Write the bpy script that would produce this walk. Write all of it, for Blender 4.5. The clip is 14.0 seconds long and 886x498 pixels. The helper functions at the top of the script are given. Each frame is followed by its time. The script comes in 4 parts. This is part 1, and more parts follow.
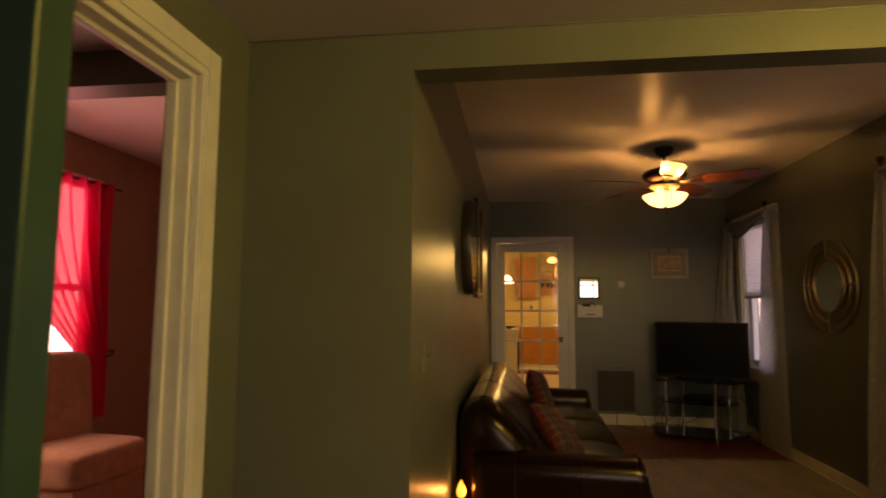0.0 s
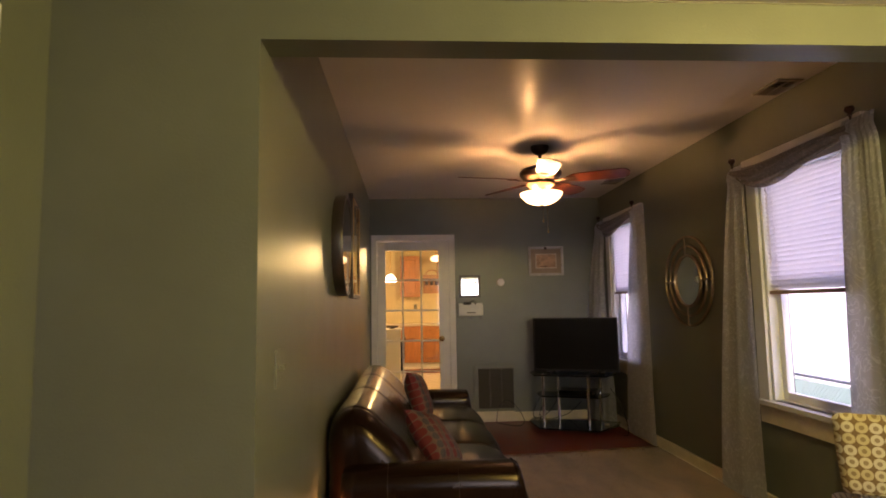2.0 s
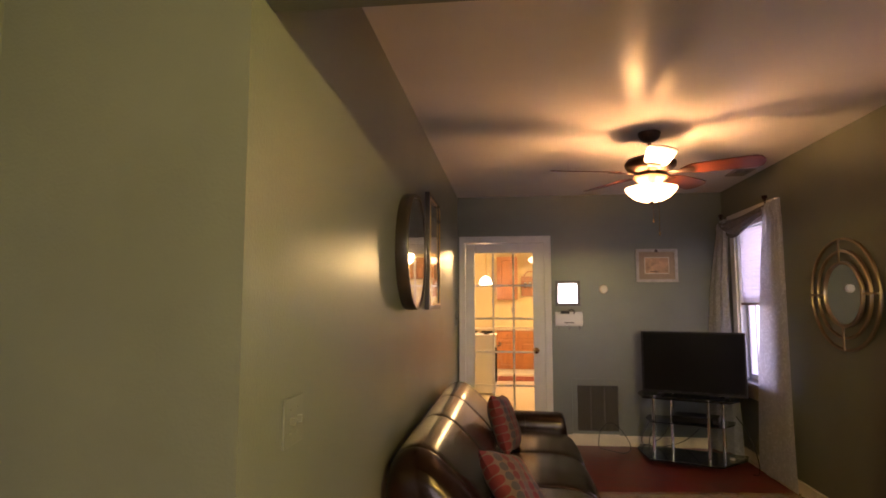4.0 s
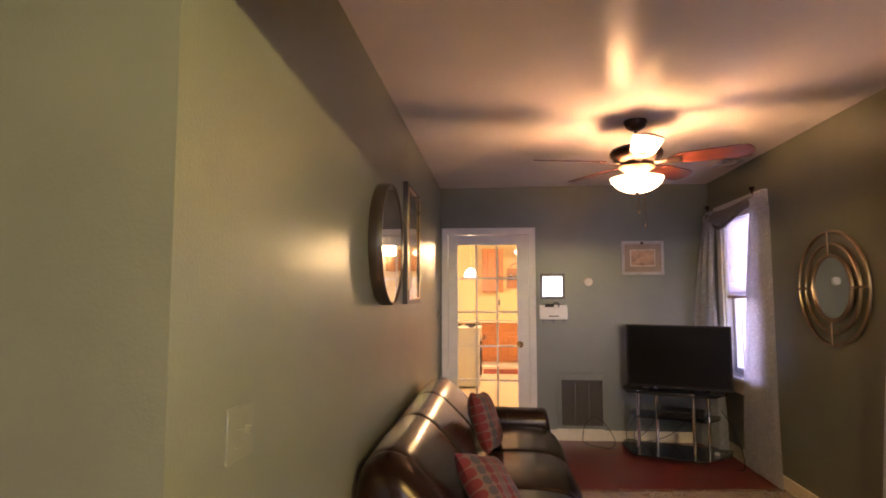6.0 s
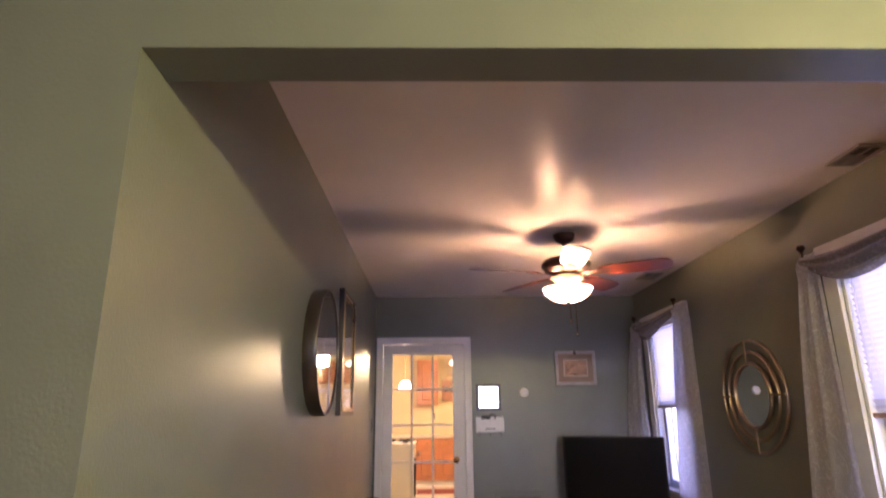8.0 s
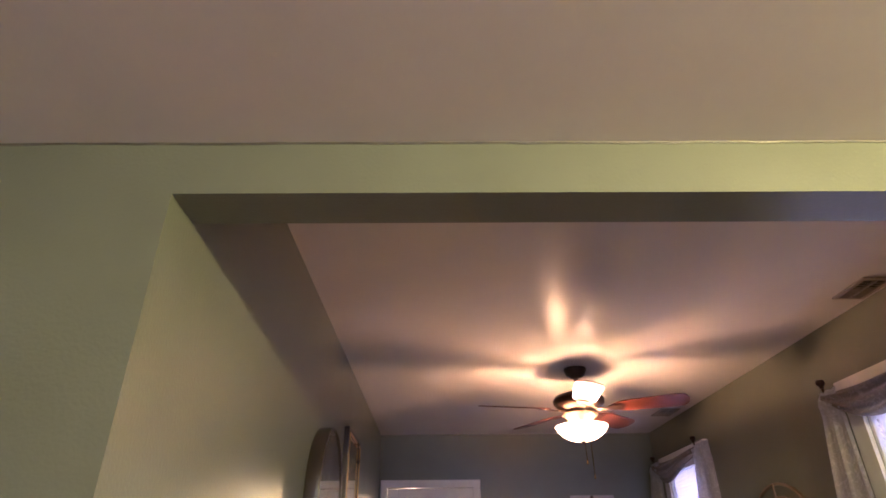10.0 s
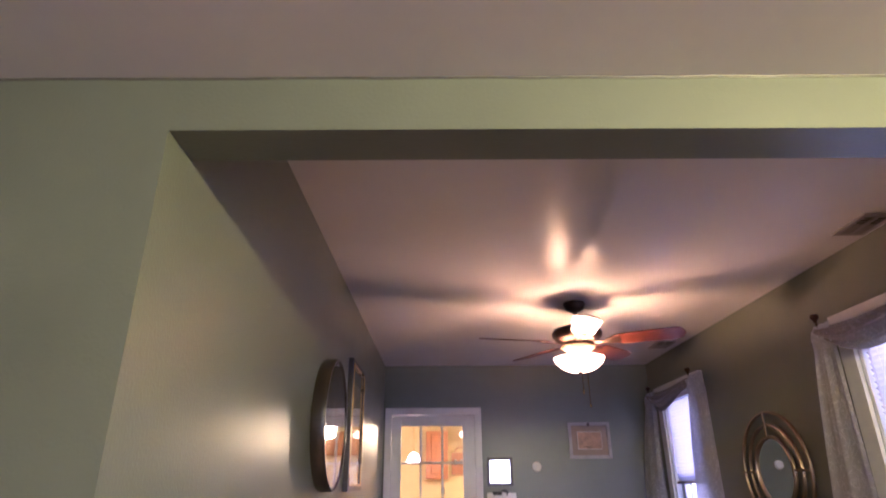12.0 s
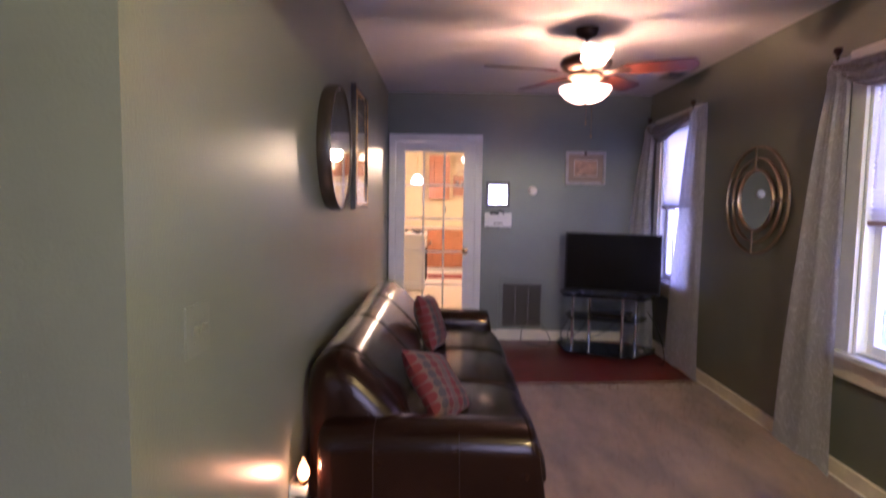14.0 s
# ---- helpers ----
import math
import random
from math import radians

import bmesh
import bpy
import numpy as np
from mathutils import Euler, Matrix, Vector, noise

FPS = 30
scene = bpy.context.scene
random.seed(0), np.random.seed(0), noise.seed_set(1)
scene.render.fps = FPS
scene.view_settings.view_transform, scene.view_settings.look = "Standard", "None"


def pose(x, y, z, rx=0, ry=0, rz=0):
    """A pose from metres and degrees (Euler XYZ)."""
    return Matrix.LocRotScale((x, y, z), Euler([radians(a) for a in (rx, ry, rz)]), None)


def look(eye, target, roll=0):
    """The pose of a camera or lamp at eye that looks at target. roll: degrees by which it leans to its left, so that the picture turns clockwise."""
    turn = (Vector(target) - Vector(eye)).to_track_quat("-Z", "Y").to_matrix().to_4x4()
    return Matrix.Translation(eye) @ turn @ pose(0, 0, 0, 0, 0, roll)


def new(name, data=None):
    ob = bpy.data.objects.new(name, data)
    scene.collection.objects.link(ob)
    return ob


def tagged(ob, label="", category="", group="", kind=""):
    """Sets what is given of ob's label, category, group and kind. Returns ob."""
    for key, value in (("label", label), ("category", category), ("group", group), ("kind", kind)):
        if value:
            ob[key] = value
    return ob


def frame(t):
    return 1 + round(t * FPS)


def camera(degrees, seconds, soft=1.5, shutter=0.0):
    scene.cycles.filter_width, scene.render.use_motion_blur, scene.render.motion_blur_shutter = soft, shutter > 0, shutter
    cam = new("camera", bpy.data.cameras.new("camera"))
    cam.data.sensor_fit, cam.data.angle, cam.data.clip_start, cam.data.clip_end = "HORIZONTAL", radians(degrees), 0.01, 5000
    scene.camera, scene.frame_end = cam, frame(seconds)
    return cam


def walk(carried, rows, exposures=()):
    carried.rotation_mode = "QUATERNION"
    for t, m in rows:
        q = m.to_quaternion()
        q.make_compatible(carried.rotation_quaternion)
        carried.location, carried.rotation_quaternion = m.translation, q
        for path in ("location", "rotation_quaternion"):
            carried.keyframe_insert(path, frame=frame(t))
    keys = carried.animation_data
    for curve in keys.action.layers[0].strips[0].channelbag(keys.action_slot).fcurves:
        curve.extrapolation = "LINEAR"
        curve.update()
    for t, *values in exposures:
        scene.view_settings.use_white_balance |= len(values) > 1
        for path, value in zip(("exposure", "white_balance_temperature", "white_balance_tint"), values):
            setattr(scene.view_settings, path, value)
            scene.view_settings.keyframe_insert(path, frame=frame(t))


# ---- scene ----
cam = camera(74.9, 14.0, 1.8, 0.5)
PATH = [
    (0, (0.358, -1.891, 1.299), (0.094, 0.082, 1.498), 0.3),
    (0.5, (0.356, -1.816, 1.357), (0.244, 0.171, 1.556), -0.2),
    (1, (0.371, -1.807, 1.385), (0.357, 0.183, 1.583), -0.5),
    (1.5, (0.371, -1.787, 1.378), (0.449, 0.202, 1.572), -0.8),
    (2, (0.427, -1.676, 1.316), (0.551, 0.311, 1.508), -1.0),
    (2.3, (0.490, -1.581, 1.366), (0.617, 0.406, 1.553), -0.8),
    (2.5, (0.574, -1.449, 1.389), (0.684, 0.54, 1.573), -1.1),
    (3, (0.594, -1.213, 1.406), (0.7, 0.775, 1.59), -1.1),
    (3.5, (0.647, -1.095, 1.426), (0.58, 0.895, 1.61), -0.8),
    (4, (0.555, -1.151, 1.412), (0.324, 0.827, 1.601), -0.0),
    (6.5, (0.599, -0.988, 1.43), (0.45, 1.0, 1.587), -0.1),
    (7, (0.588, -1.029, 1.417), (0.621, 0.965, 1.576), -0.7),
    (7.5, (0.614, -1.018, 1.402), (0.647, 0.958, 1.704), -0.4),
    (8, (0.580, -1.018, 1.404), (0.619, 0.906, 1.939), -0.6),
    (8.5, (0.567, -1.023, 1.408), (0.607, 0.832, 2.156), -1.1),
    (9, (0.564, -1.025, 1.413), (0.598, 0.73, 2.373), -1.0),
    (11.5, (0.566, -1.039, 1.412), (0.58, 0.755, 2.297), -0.5),
    (12, (0.575, -1.042, 1.412), (0.584, 0.811, 2.165), -0.4),
    (12.5, (0.589, -1.053, 1.416), (0.59, 0.847, 2.039), -0.1),
    (13, (0.595, -1.063, 1.425), (0.592, 0.888, 1.864), 0.1),
    (13.5, (0.600, -1.078, 1.446), (0.592, 0.914, 1.620), 0.3),
    (14, (0.582, -1.054, 1.426), (0.582, 0.94, 1.266), 0.9),
]
EXPOSURES = [(0, 0.94, 9100, 53), (0.5, 1.32, 7800, 57), (1.0, 1.63, 7100, 54), (1.5, 1.90, 6600, 54), (2.0, 1.96, 6500, 54), (2.5, 2.24, 6400, 54), (3.0, 2.26, 6300, 54), (4.0, 2.49, 6450, 60), (6.5, 2.93, 5750, 69), (7.0, 2.88, 5350, 71), (7.5, 2.75, 5300, 70), (9.0, 2.76, 5450, 68), (11.5, 2.73, 5150, 70), (13.0, 2.77, 4930, 73), (14.0, 2.76, 4950, 74)]
walk(cam, [(t, look(eye, target, roll)) for t, eye, target, roll in PATH], EXPOSURES)

# ---- world, sun and lights ----
W, D, H, HN, BZ, BT = 2.69, 4.95, 2.545, 2.245, 2.11, 0.125   # living room width, depth, ceilings, beam
world = bpy.data.worlds.new("sky")
scene.world = world
world.use_nodes = True
wn = world.node_tree
sky = wn.nodes.new("ShaderNodeTexSky")
sky.sky_type = "NISHITA"
sky.sun_disc = False
sky.sun_elevation, sky.sun_rotation = radians(38), radians(231)
wn.links.new(sky.outputs[0], wn.nodes["Background"].inputs[0])
wn.nodes["Background"].inputs[1].default_value = 0.15


def lamp(name, kind, energy, color, m, size=0.1, size_y=None):
    li = bpy.data.lights.new(name, kind)
    li.energy, li.color = energy, color
    if kind == "AREA":
        li.shape, li.size, li.size_y = "RECTANGLE", size, size_y or size
    elif kind == "POINT":
        li.shadow_soft_size = size
    else:
        li.angle = size
    ob = new(name, li)
    ob.matrix_world = m
    return ob


lamp("sun", "SUN", 3.5, (1, 0.96, 0.9), look((-50, -40, 50), (0, 0, 0)), radians(4))
WARM = (1.0, 0.63, 0.175)
FAN = (1.48, 2.735)
for dx, dy in ((-0.085, -0.020), (0.085, -0.012), (0.004, 0.075)):
    lamp("fan_bulb", "POINT", 3.1, WARM, pose(FAN[0] + dx, FAN[1] + dy, 2.150), 0.022)
# fill lamp added to brighten the kitchen from out of view
lamp("kitchen_fill", "POINT", 28, (1.0, 0.80, 0.24), pose(1.3, 8.4, 2.2), 0.12)
lamp("kitchen_pendant_bulb", "POINT", 7, (1.0, 0.74, 0.34), pose(0.1, 9.5, 1.70), 0.05)
lamp("night_light_bulb", "POINT", 0.42, (1.0, 0.50, 0.13), pose(0.084, 1.088, 0.385), 0.012)
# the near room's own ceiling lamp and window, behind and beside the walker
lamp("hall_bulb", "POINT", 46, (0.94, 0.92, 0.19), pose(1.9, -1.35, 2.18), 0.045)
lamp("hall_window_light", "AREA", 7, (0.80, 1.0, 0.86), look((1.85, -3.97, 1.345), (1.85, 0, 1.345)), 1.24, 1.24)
# reddish area lamp added beside the curtained window in place of its light
lamp("bedroom_window_fill", "AREA", 8, (1.0, 0.66, 0.50), look((-2.7, 0.6, 1.4), (-1.2, 1.2, 1.2)), 0.7, 1.2)


# ---- materials ----
def mat(name, color, rough=0.5, metal=0.0, var=0.12, scale=6.0, bump=0.0, bscale=60.0, color2=None, stretch=(1, 1, 1),
        emit=None, strength=0.0, sheen=0.0, spec=0.5, coat=0.0, rvar=0.08):
    m = bpy.data.materials.new(name)
    m.use_nodes = True
    t = m.node_tree
    b = t.nodes["Principled BSDF"]
    co = t.nodes.new("ShaderNodeTexCoord")
    mp = t.nodes.new("ShaderNodeMapping")
    mp.inputs["Scale"].default_value = stretch
    t.links.new(co.outputs["Object"], mp.inputs[0])
    n = t.nodes.new("ShaderNodeTexNoise")
    n.inputs["Scale"].default_value, n.inputs["Detail"].default_value, n.inputs["Roughness"].default_value = scale, 6, 0.62
    t.links.new(mp.outputs[0], n.inputs[0])
    r = t.nodes.new("ShaderNodeValToRGB")
    c2 = color2 or [c * (1 - 2 * var) for c in color]
    r.color_ramp.elements[0].color = (*c2, 1)
    r.color_ramp.elements[1].color = (*[min(1, c * (1 + var)) for c in color], 1)
    r.color_ramp.elements[0].position, r.color_ramp.elements[1].position = 0.28, 0.72
    t.links.new(n.outputs[0], r.inputs[0])
    t.links.new(r.outputs[0], b.inputs["Base Color"])
    mr = t.nodes.new("ShaderNodeMapRange")
    mr.inputs[3].default_value, mr.inputs[4].default_value = max(0.02, rough - rvar), min(1, rough + rvar)
    t.links.new(n.outputs[0], mr.inputs[0])
    t.links.new(mr.outputs[0], b.inputs["Roughness"])
    b.inputs["Metallic"].default_value = metal
    b.inputs["Specular IOR Level"].default_value = spec
    b.inputs["Sheen Weight"].default_value = sheen
    b.inputs["Coat Weight"].default_value = coat
    if bump:
        n2 = t.nodes.new("ShaderNodeTexNoise")
        n2.inputs["Scale"].default_value, n2.inputs["Detail"].default_value = bscale, 4
        t.links.new(mp.outputs[0], n2.inputs[0])
        bp = t.nodes.new("ShaderNodeBump")
        bp.inputs["Strength"].default_value, bp.inputs["Distance"].default_value = bump, 0.004
        t.links.new(n2.outputs[0], bp.inputs["Height"])
        t.links.new(bp.outputs[0], b.inputs["Normal"])
    if emit:
        b.inputs["Emission Color"].default_value = (*emit, 1)
        b.inputs["Emission Strength"].default_value = strength
    return m


PAINT = mat("green_satin_paint", (0.136, 0.147, 0.110), 0.34, var=0.06, scale=2.5, bump=0.20, bscale=120)
CEIL = mat("ceiling_paint", (0.64, 0.61, 0.61), 0.30, var=0.03, scale=1.6, bump=0.02, bscale=60, spec=0.034, rvar=0.0)
CEILN = mat("flat_ceiling_paint", (0.58, 0.53, 0.52), 0.85, var=0.05, scale=1.4, bump=0.14, bscale=60)
TRIM = mat("white_gloss_trim", (0.72, 0.70, 0.66), 0.33, var=0.05, scale=8, bump=0.06, bscale=40)
# whiter copy of the trim: daylight on jambs and sashes put into colour
DAYLITWHITE = mat("daylit_white_trim", (0.86, 0.87, 0.88), 0.35, var=0.02, scale=6)
BLINDM = mat("white_vinyl_slat", (0.78, 0.74, 0.76), 0.5, var=0.03, scale=5)
REDFLOOR = mat("red_laminate", (0.16, 0.022, 0.014), 0.34, spec=0.3, var=0.25, scale=5, bump=0.04, bscale=30, stretch=(0.35, 4, 1))
CARPET = mat("beige_shag", (0.245, 0.140, 0.070), 0.95, var=0.12, scale=2.4, bump=0.5, bscale=150, sheen=0.25, color2=(0.098, 0.048, 0.020), stretch=(1.8, 0.7, 1))
LEATHER = mat("dark_brown_leather", (0.011, 0.0042, 0.0028), 0.23, var=0.2, scale=5, bump=0.16, bscale=16, rvar=0.03, spec=0.27)
LEATHER.node_tree.nodes["Principled BSDF"].inputs["Specular Tint"].default_value = (1.0, 0.83, 0.66, 1)
STITCH = mat("leather_seam", (0.010, 0.005, 0.004), 0.6)
BLACKGLASS = mat("black_glass", (0.006, 0.006, 0.007), 0.06, var=0.02, rvar=0.03)
BLACK = mat("black_plastic", (0.013, 0.012, 0.013), 0.42, var=0.1, scale=20, spec=0.25)
SCREEN = mat("tv_screen", (0.009, 0.008, 0.009), 0.14, var=0.02, rvar=0.0, spec=0.15)
CHROME = mat("chrome", (0.72, 0.70, 0.68), 0.14, 1.0, var=0.04)
BRASS = mat("polished_brass", (0.70, 0.46, 0.16), 0.18, 1.0, var=0.06)
GOLD = mat("champagne_metal", (0.36, 0.27, 0.19), 0.42, 1.0, var=0.10, scale=12)
BRONZE = mat("oil_rubbed_bronze", (0.055, 0.032, 0.024), 0.38, 0.8, var=0.2, scale=20)
BLADE = mat("mahogany_blade", (0.13, 0.034, 0.018), 0.32, var=0.25, scale=9, stretch=(1, 7, 1), coat=0.25)
MIRROR = mat("silvered_glass", (0.86, 0.88, 0.88), 0.02, 1.0, var=0.0, rvar=0.01)
DARKFRAME = mat("dark_wood_frame", (0.035, 0.024, 0.019), 0.35, var=0.2, scale=12)
GREYFRAME = mat("weathered_grey_frame", (0.42, 0.38, 0.34), 0.6, var=0.15, scale=25, bump=0.2)
PAPER = mat("mat_board", (0.62, 0.55, 0.44), 0.9, var=0.05)
SEPIA = mat("sepia_print", (0.50, 0.30, 0.17), 0.8, var=0.35, scale=14)
OAK = mat("honey_oak", (0.46, 0.185, 0.047), 0.36, var=0.18, scale=7, stretch=(6, 6, 0.6), coat=0.15)
COUNTER = mat("cream_counter", (0.62, 0.52, 0.38), 0.35, var=0.08, scale=30)
ENAMEL = mat("white_enamel", (0.78, 0.76, 0.70), 0.2, var=0.02)
KWALL = mat("kitchen_paint", (0.74, 0.63, 0.33), 0.6, var=0.05, scale=3)
KFLOOR = mat("cream_vinyl", (0.60, 0.52, 0.40), 0.32, var=0.1, scale=6)
BWALL = mat("bedroom_paint", (0.36, 0.23, 0.15), 0.7, var=0.06, scale=3)
TAN = mat("tan_upholstery", (0.46, 0.27, 0.16), 0.85, var=0.12, scale=18, bump=0.4, bscale=160, sheen=0.3)
LAMPW = mat("lit_white_glass", (0.9, 0.85, 0.75), 0.3, emit=(1.0, 0.64, 0.22), strength=1.9)
LAMPG = mat("lit_amber_glass", (0.9, 0.80, 0.60), 0.3, emit=(1.0, 0.62, 0.22), strength=0.9)
LAMPK = mat("lit_pendant_glass", (0.9, 0.88, 0.84), 0.3, emit=(1.0, 0.80, 0.48), strength=1.8)
FLAME = mat("lit_amber_bulb", (0.9, 0.5, 0.1), 0.3, emit=(1.0, 0.40, 0.05), strength=1.3)
IVORYLIGHT = mat("ivory_outlet_plastic", (0.62, 0.58, 0.46), 0.35, var=0.03)
PLATE = mat("painted_switch_plate", (0.150, 0.158, 0.120), 0.34, var=0.03)
IVORY = mat("ivory_plastic", (0.160, 0.162, 0.122), 0.35, var=0.03)
GRASSM = mat("lawn", (0.11, 0.20, 0.145), 0.9, var=0.35, scale=9, bump=0.6, bscale=120)
SIDING = mat("white_siding", (0.78, 0.78, 0.78), 0.55, var=0.05, scale=3)
GREYVENT = mat("painted_grille", (0.105, 0.095, 0.075), 0.5, var=0.1)
VENTDARK = mat("vent_shadow", (0.012, 0.012, 0.012), 0.9)
VENTW = mat("grey_register", (0.30, 0.27, 0.25), 0.5, var=0.1)
CABLE = mat("black_cable", (0.008, 0.008, 0.008), 0.5)
CREAM = mat("cream_gloss_trim", (0.70, 0.62, 0.46), 0.35, var=0.08, scale=9, bump=0.05, bscale=40)
FITTER = mat("brushed_fitter", (0.11, 0.068, 0.04), 0.4, 0.5)
FENCEM = mat("galvanised_wire", (0.42, 0.45, 0.46), 0.5, 0.2)
BLINDRAIL = mat("tan_rail", (0.42, 0.29, 0.25), 0.5)
# the unlit wall edge's shade, put into a dark colour
UNLITGREEN = mat("unlit_green_stub", (0.012, 0.050, 0.036), 0.4)


def glassmat(name, power=4.0, gloss=0.5):
    m = bpy.data.materials.new(name)
    m.use_nodes = True
    t = m.node_tree
    t.nodes.remove(t.nodes["Principled BSDF"])
    tr, gl, mx, fr = (t.nodes.new(k) for k in ("ShaderNodeBsdfTransparent", "ShaderNodeBsdfGlossy", "ShaderNodeMixShader", "ShaderNodeLayerWeight"))
    gl.inputs["Roughness"].default_value = 0.02
    fr.inputs[0].default_value = 0.5
    pw, sc = t.nodes.new("ShaderNodeMath"), t.nodes.new("ShaderNodeMath")
    pw.operation, sc.operation = "POWER", "MULTIPLY_ADD"
    pw.inputs[1].default_value, sc.inputs[1].default_value, sc.inputs[2].default_value = power, gloss, 0.022
    t.links.new(fr.outputs["Facing"], pw.inputs[0])
    t.links.new(pw.outputs[0], sc.inputs[0])
    t.links.new(sc.outputs[0], mx.inputs[0])
    t.links.new(tr.outputs[0], mx.inputs[1])
    t.links.new(gl.outputs[0], mx.inputs[2])
    t.links.new(mx.outputs[0], t.nodes["Material Output"].inputs[0])
    return m


GLASS = glassmat("window_glass")
FRAMEGLASS = glassmat("picture_glass", 2.6, 0.85)


def sheer(name, c1, c2, scale, opaque, through_=0.28):
    """Thin woven cloth: part of the light goes through."""
    m = bpy.data.materials.new(name)
    m.use_nodes = True
    t = m.node_tree
    b = t.nodes["Principled BSDF"]
    co = t.nodes.new("ShaderNodeTexCoord")
    v = t.nodes.new("ShaderNodeTexNoise")
    v.inputs["Scale"].default_value, v.inputs["Detail"].default_value, v.inputs["Distortion"].default_value = scale, 1.5, 3.4
    t.links.new(co.outputs["Object"], v.inputs[0])
    r = t.nodes.new("ShaderNodeValToRGB")
    e = r.color_ramp.elements
    e[0].position, e[1].position = 0.455, 0.50
    e[0].color, e[1].color = (*c1, 1), (*c2, 1)
    x = r.color_ramp.elements.new(0.545)
    x.color = (*c1, 1)
    t.links.new(v.outputs[0], r.inputs[0])
    t.links.new(r.outputs[0], b.inputs["Base Color"])
    b.inputs["Roughness"].default_value = 0.85
    b.inputs["Sheen Weight"].default_value = 0.2
    tl = t.nodes.new("ShaderNodeBsdfTranslucent")
    t.links.new(r.outputs[0], tl.inputs[0])
    mx = t.nodes.new("ShaderNodeMixShader")
    mx.inputs[0].default_value = through_
    t.links.new(b.outputs[0], mx.inputs[1])
    t.links.new(tl.outputs[0], mx.inputs[2])
    tr = t.nodes.new("ShaderNodeBsdfTransparent")
    m2 = t.nodes.new("ShaderNodeMixShader")
    m2.inputs[0].default_value = opaque
    t.links.new(tr.outputs[0], m2.inputs[1])
    t.links.new(mx.outputs[0], m2.inputs[2])
    t.links.new(m2.outputs[0], t.nodes["Material Output"].inputs[0])
    return m


CURTAIN = sheer("grey_paisley_cloth", (0.47, 0.485, 0.51), (0.67, 0.69, 0.72), 8.5, 0.985, 0.38)
# darker copy of the curtain cloth: the swag's backlit shade is in its colour
SWAGCLOTH = sheer("backlit_paisley_swag", (0.22, 0.19, 0.175), (0.33, 0.295, 0.27), 9, 0.97, 0.14)
REDCLOTH = sheer("red_sheer_cloth", (0.75, 0.03, 0.09), (0.62, 0.02, 0.06), 30, 0.95, 0.4)
BLINDT = sheer("blind_slat_vinyl", (0.76, 0.74, 0.76), (0.74, 0.72, 0.74), 4, 1.0, 0.5)


def dotted(name, base, dots, cell, r0, r1, columns=False):
    """Cloth printed with rows of discs in several colours."""
    m = bpy.data.materials.new(name)
    m.use_nodes = True
    t = m.node_tree
    b = t.nodes["Principled BSDF"]
    b.inputs["Roughness"].default_value = 0.85
    co = t.nodes.new("ShaderNodeTexCoord")
    vo = t.nodes.new("ShaderNodeTexVoronoi")
    vo.inputs["Scale"].default_value, vo.inputs["Randomness"].default_value = 1 / cell, 0.0
    t.links.new(co.outputs["UV"], vo.inputs["Vector"])
    vo.voronoi_dimensions = "2D"
    r = t.nodes.new("ShaderNodeValToRGB")
    r.color_ramp.interpolation = "CONSTANT"
    e = r.color_ramp.elements
    e[0].position, e[0].color = 0.0, (1, 1, 1, 1)
    e[1].position, e[1].color = r1, (0, 0, 0, 1)
    if r0:
        e[0].color = (0.25, 0.25, 0.25, 1)
        e.new(r0).color = (1, 1, 1, 1)
    t.links.new(vo.outputs["Distance"], r.inputs[0])
    wn2 = t.nodes.new("ShaderNodeTexWhiteNoise")
    wn2.noise_dimensions = "2D"
    t.links.new(vo.outputs["Position"], wn2.inputs["Vector"])
    cr = t.nodes.new("ShaderNodeValToRGB")
    cr.color_ramp.interpolation = "CONSTANT"
    ce = cr.color_ramp.elements
    ce[0].color = (*dots[0], 1)
    ce[1].color, ce[1].position = (*dots[-1], 1), 1 - 1 / len(dots)
    for i, c in enumerate(dots[1:-1], 1):
        ce.new(i / len(dots)).color = (*c, 1)
    if columns:
        # one colour a column of discs, turn about
        sx, a, b_, c = t.nodes.new("ShaderNodeSeparateXYZ"), *(t.nodes.new("ShaderNodeMath") for _ in range(3))
        a.operation, b_.operation, c.operation = "DIVIDE", "ADD", "MODULO"
        a.inputs[1].default_value, c.inputs[1].default_value = cell * len(dots), 1.0
        t.links.new(vo.outputs["Position"], sx.inputs[0])
        t.links.new(sx.outputs[0], a.inputs[0])
        t.links.new(a.outputs[0], b_.inputs[0])
        b_.inputs[1].default_value = 20.001
        t.links.new(b_.outputs[0], c.inputs[0])
        t.links.new(c.outputs[0], cr.inputs[0])
    else:
        t.links.new(wn2.outputs["Value"], cr.inputs[0])
    mx = t.nodes.new("ShaderNodeMix")
    mx.data_type = "RGBA"
    mx.inputs[6].default_value = (*base, 1)
    t.links.new(r.outputs[0], mx.inputs[0])
    t.links.new(cr.outputs[0], mx.inputs[7])
    t.links.new(mx.outputs[2], b.inputs["Base Color"])
    n2 = t.nodes.new("ShaderNodeTexNoise")
    n2.inputs["Scale"].default_value = 400
    t.links.new(co.outputs["Object"], n2.inputs[0])
    bp = t.nodes.new("ShaderNodeBump")
    bp.inputs["Strength"].default_value, bp.inputs["Distance"].default_value = 0.4, 0.002
    t.links.new(n2.outputs[0], bp.inputs["Height"])
    t.links.new(bp.outputs[0], b.inputs["Normal"])
    return m


PILLOW = dotted("red_dotted_weave", (0.110, 0.062, 0.042), [(0.115, 0.0075, 0.0075), (0.042, 0.034, 0.035), (0.095, 0.0075, 0.0075), (0.075, 0.050, 0.038)], 0.056, 0, 0.46, True)
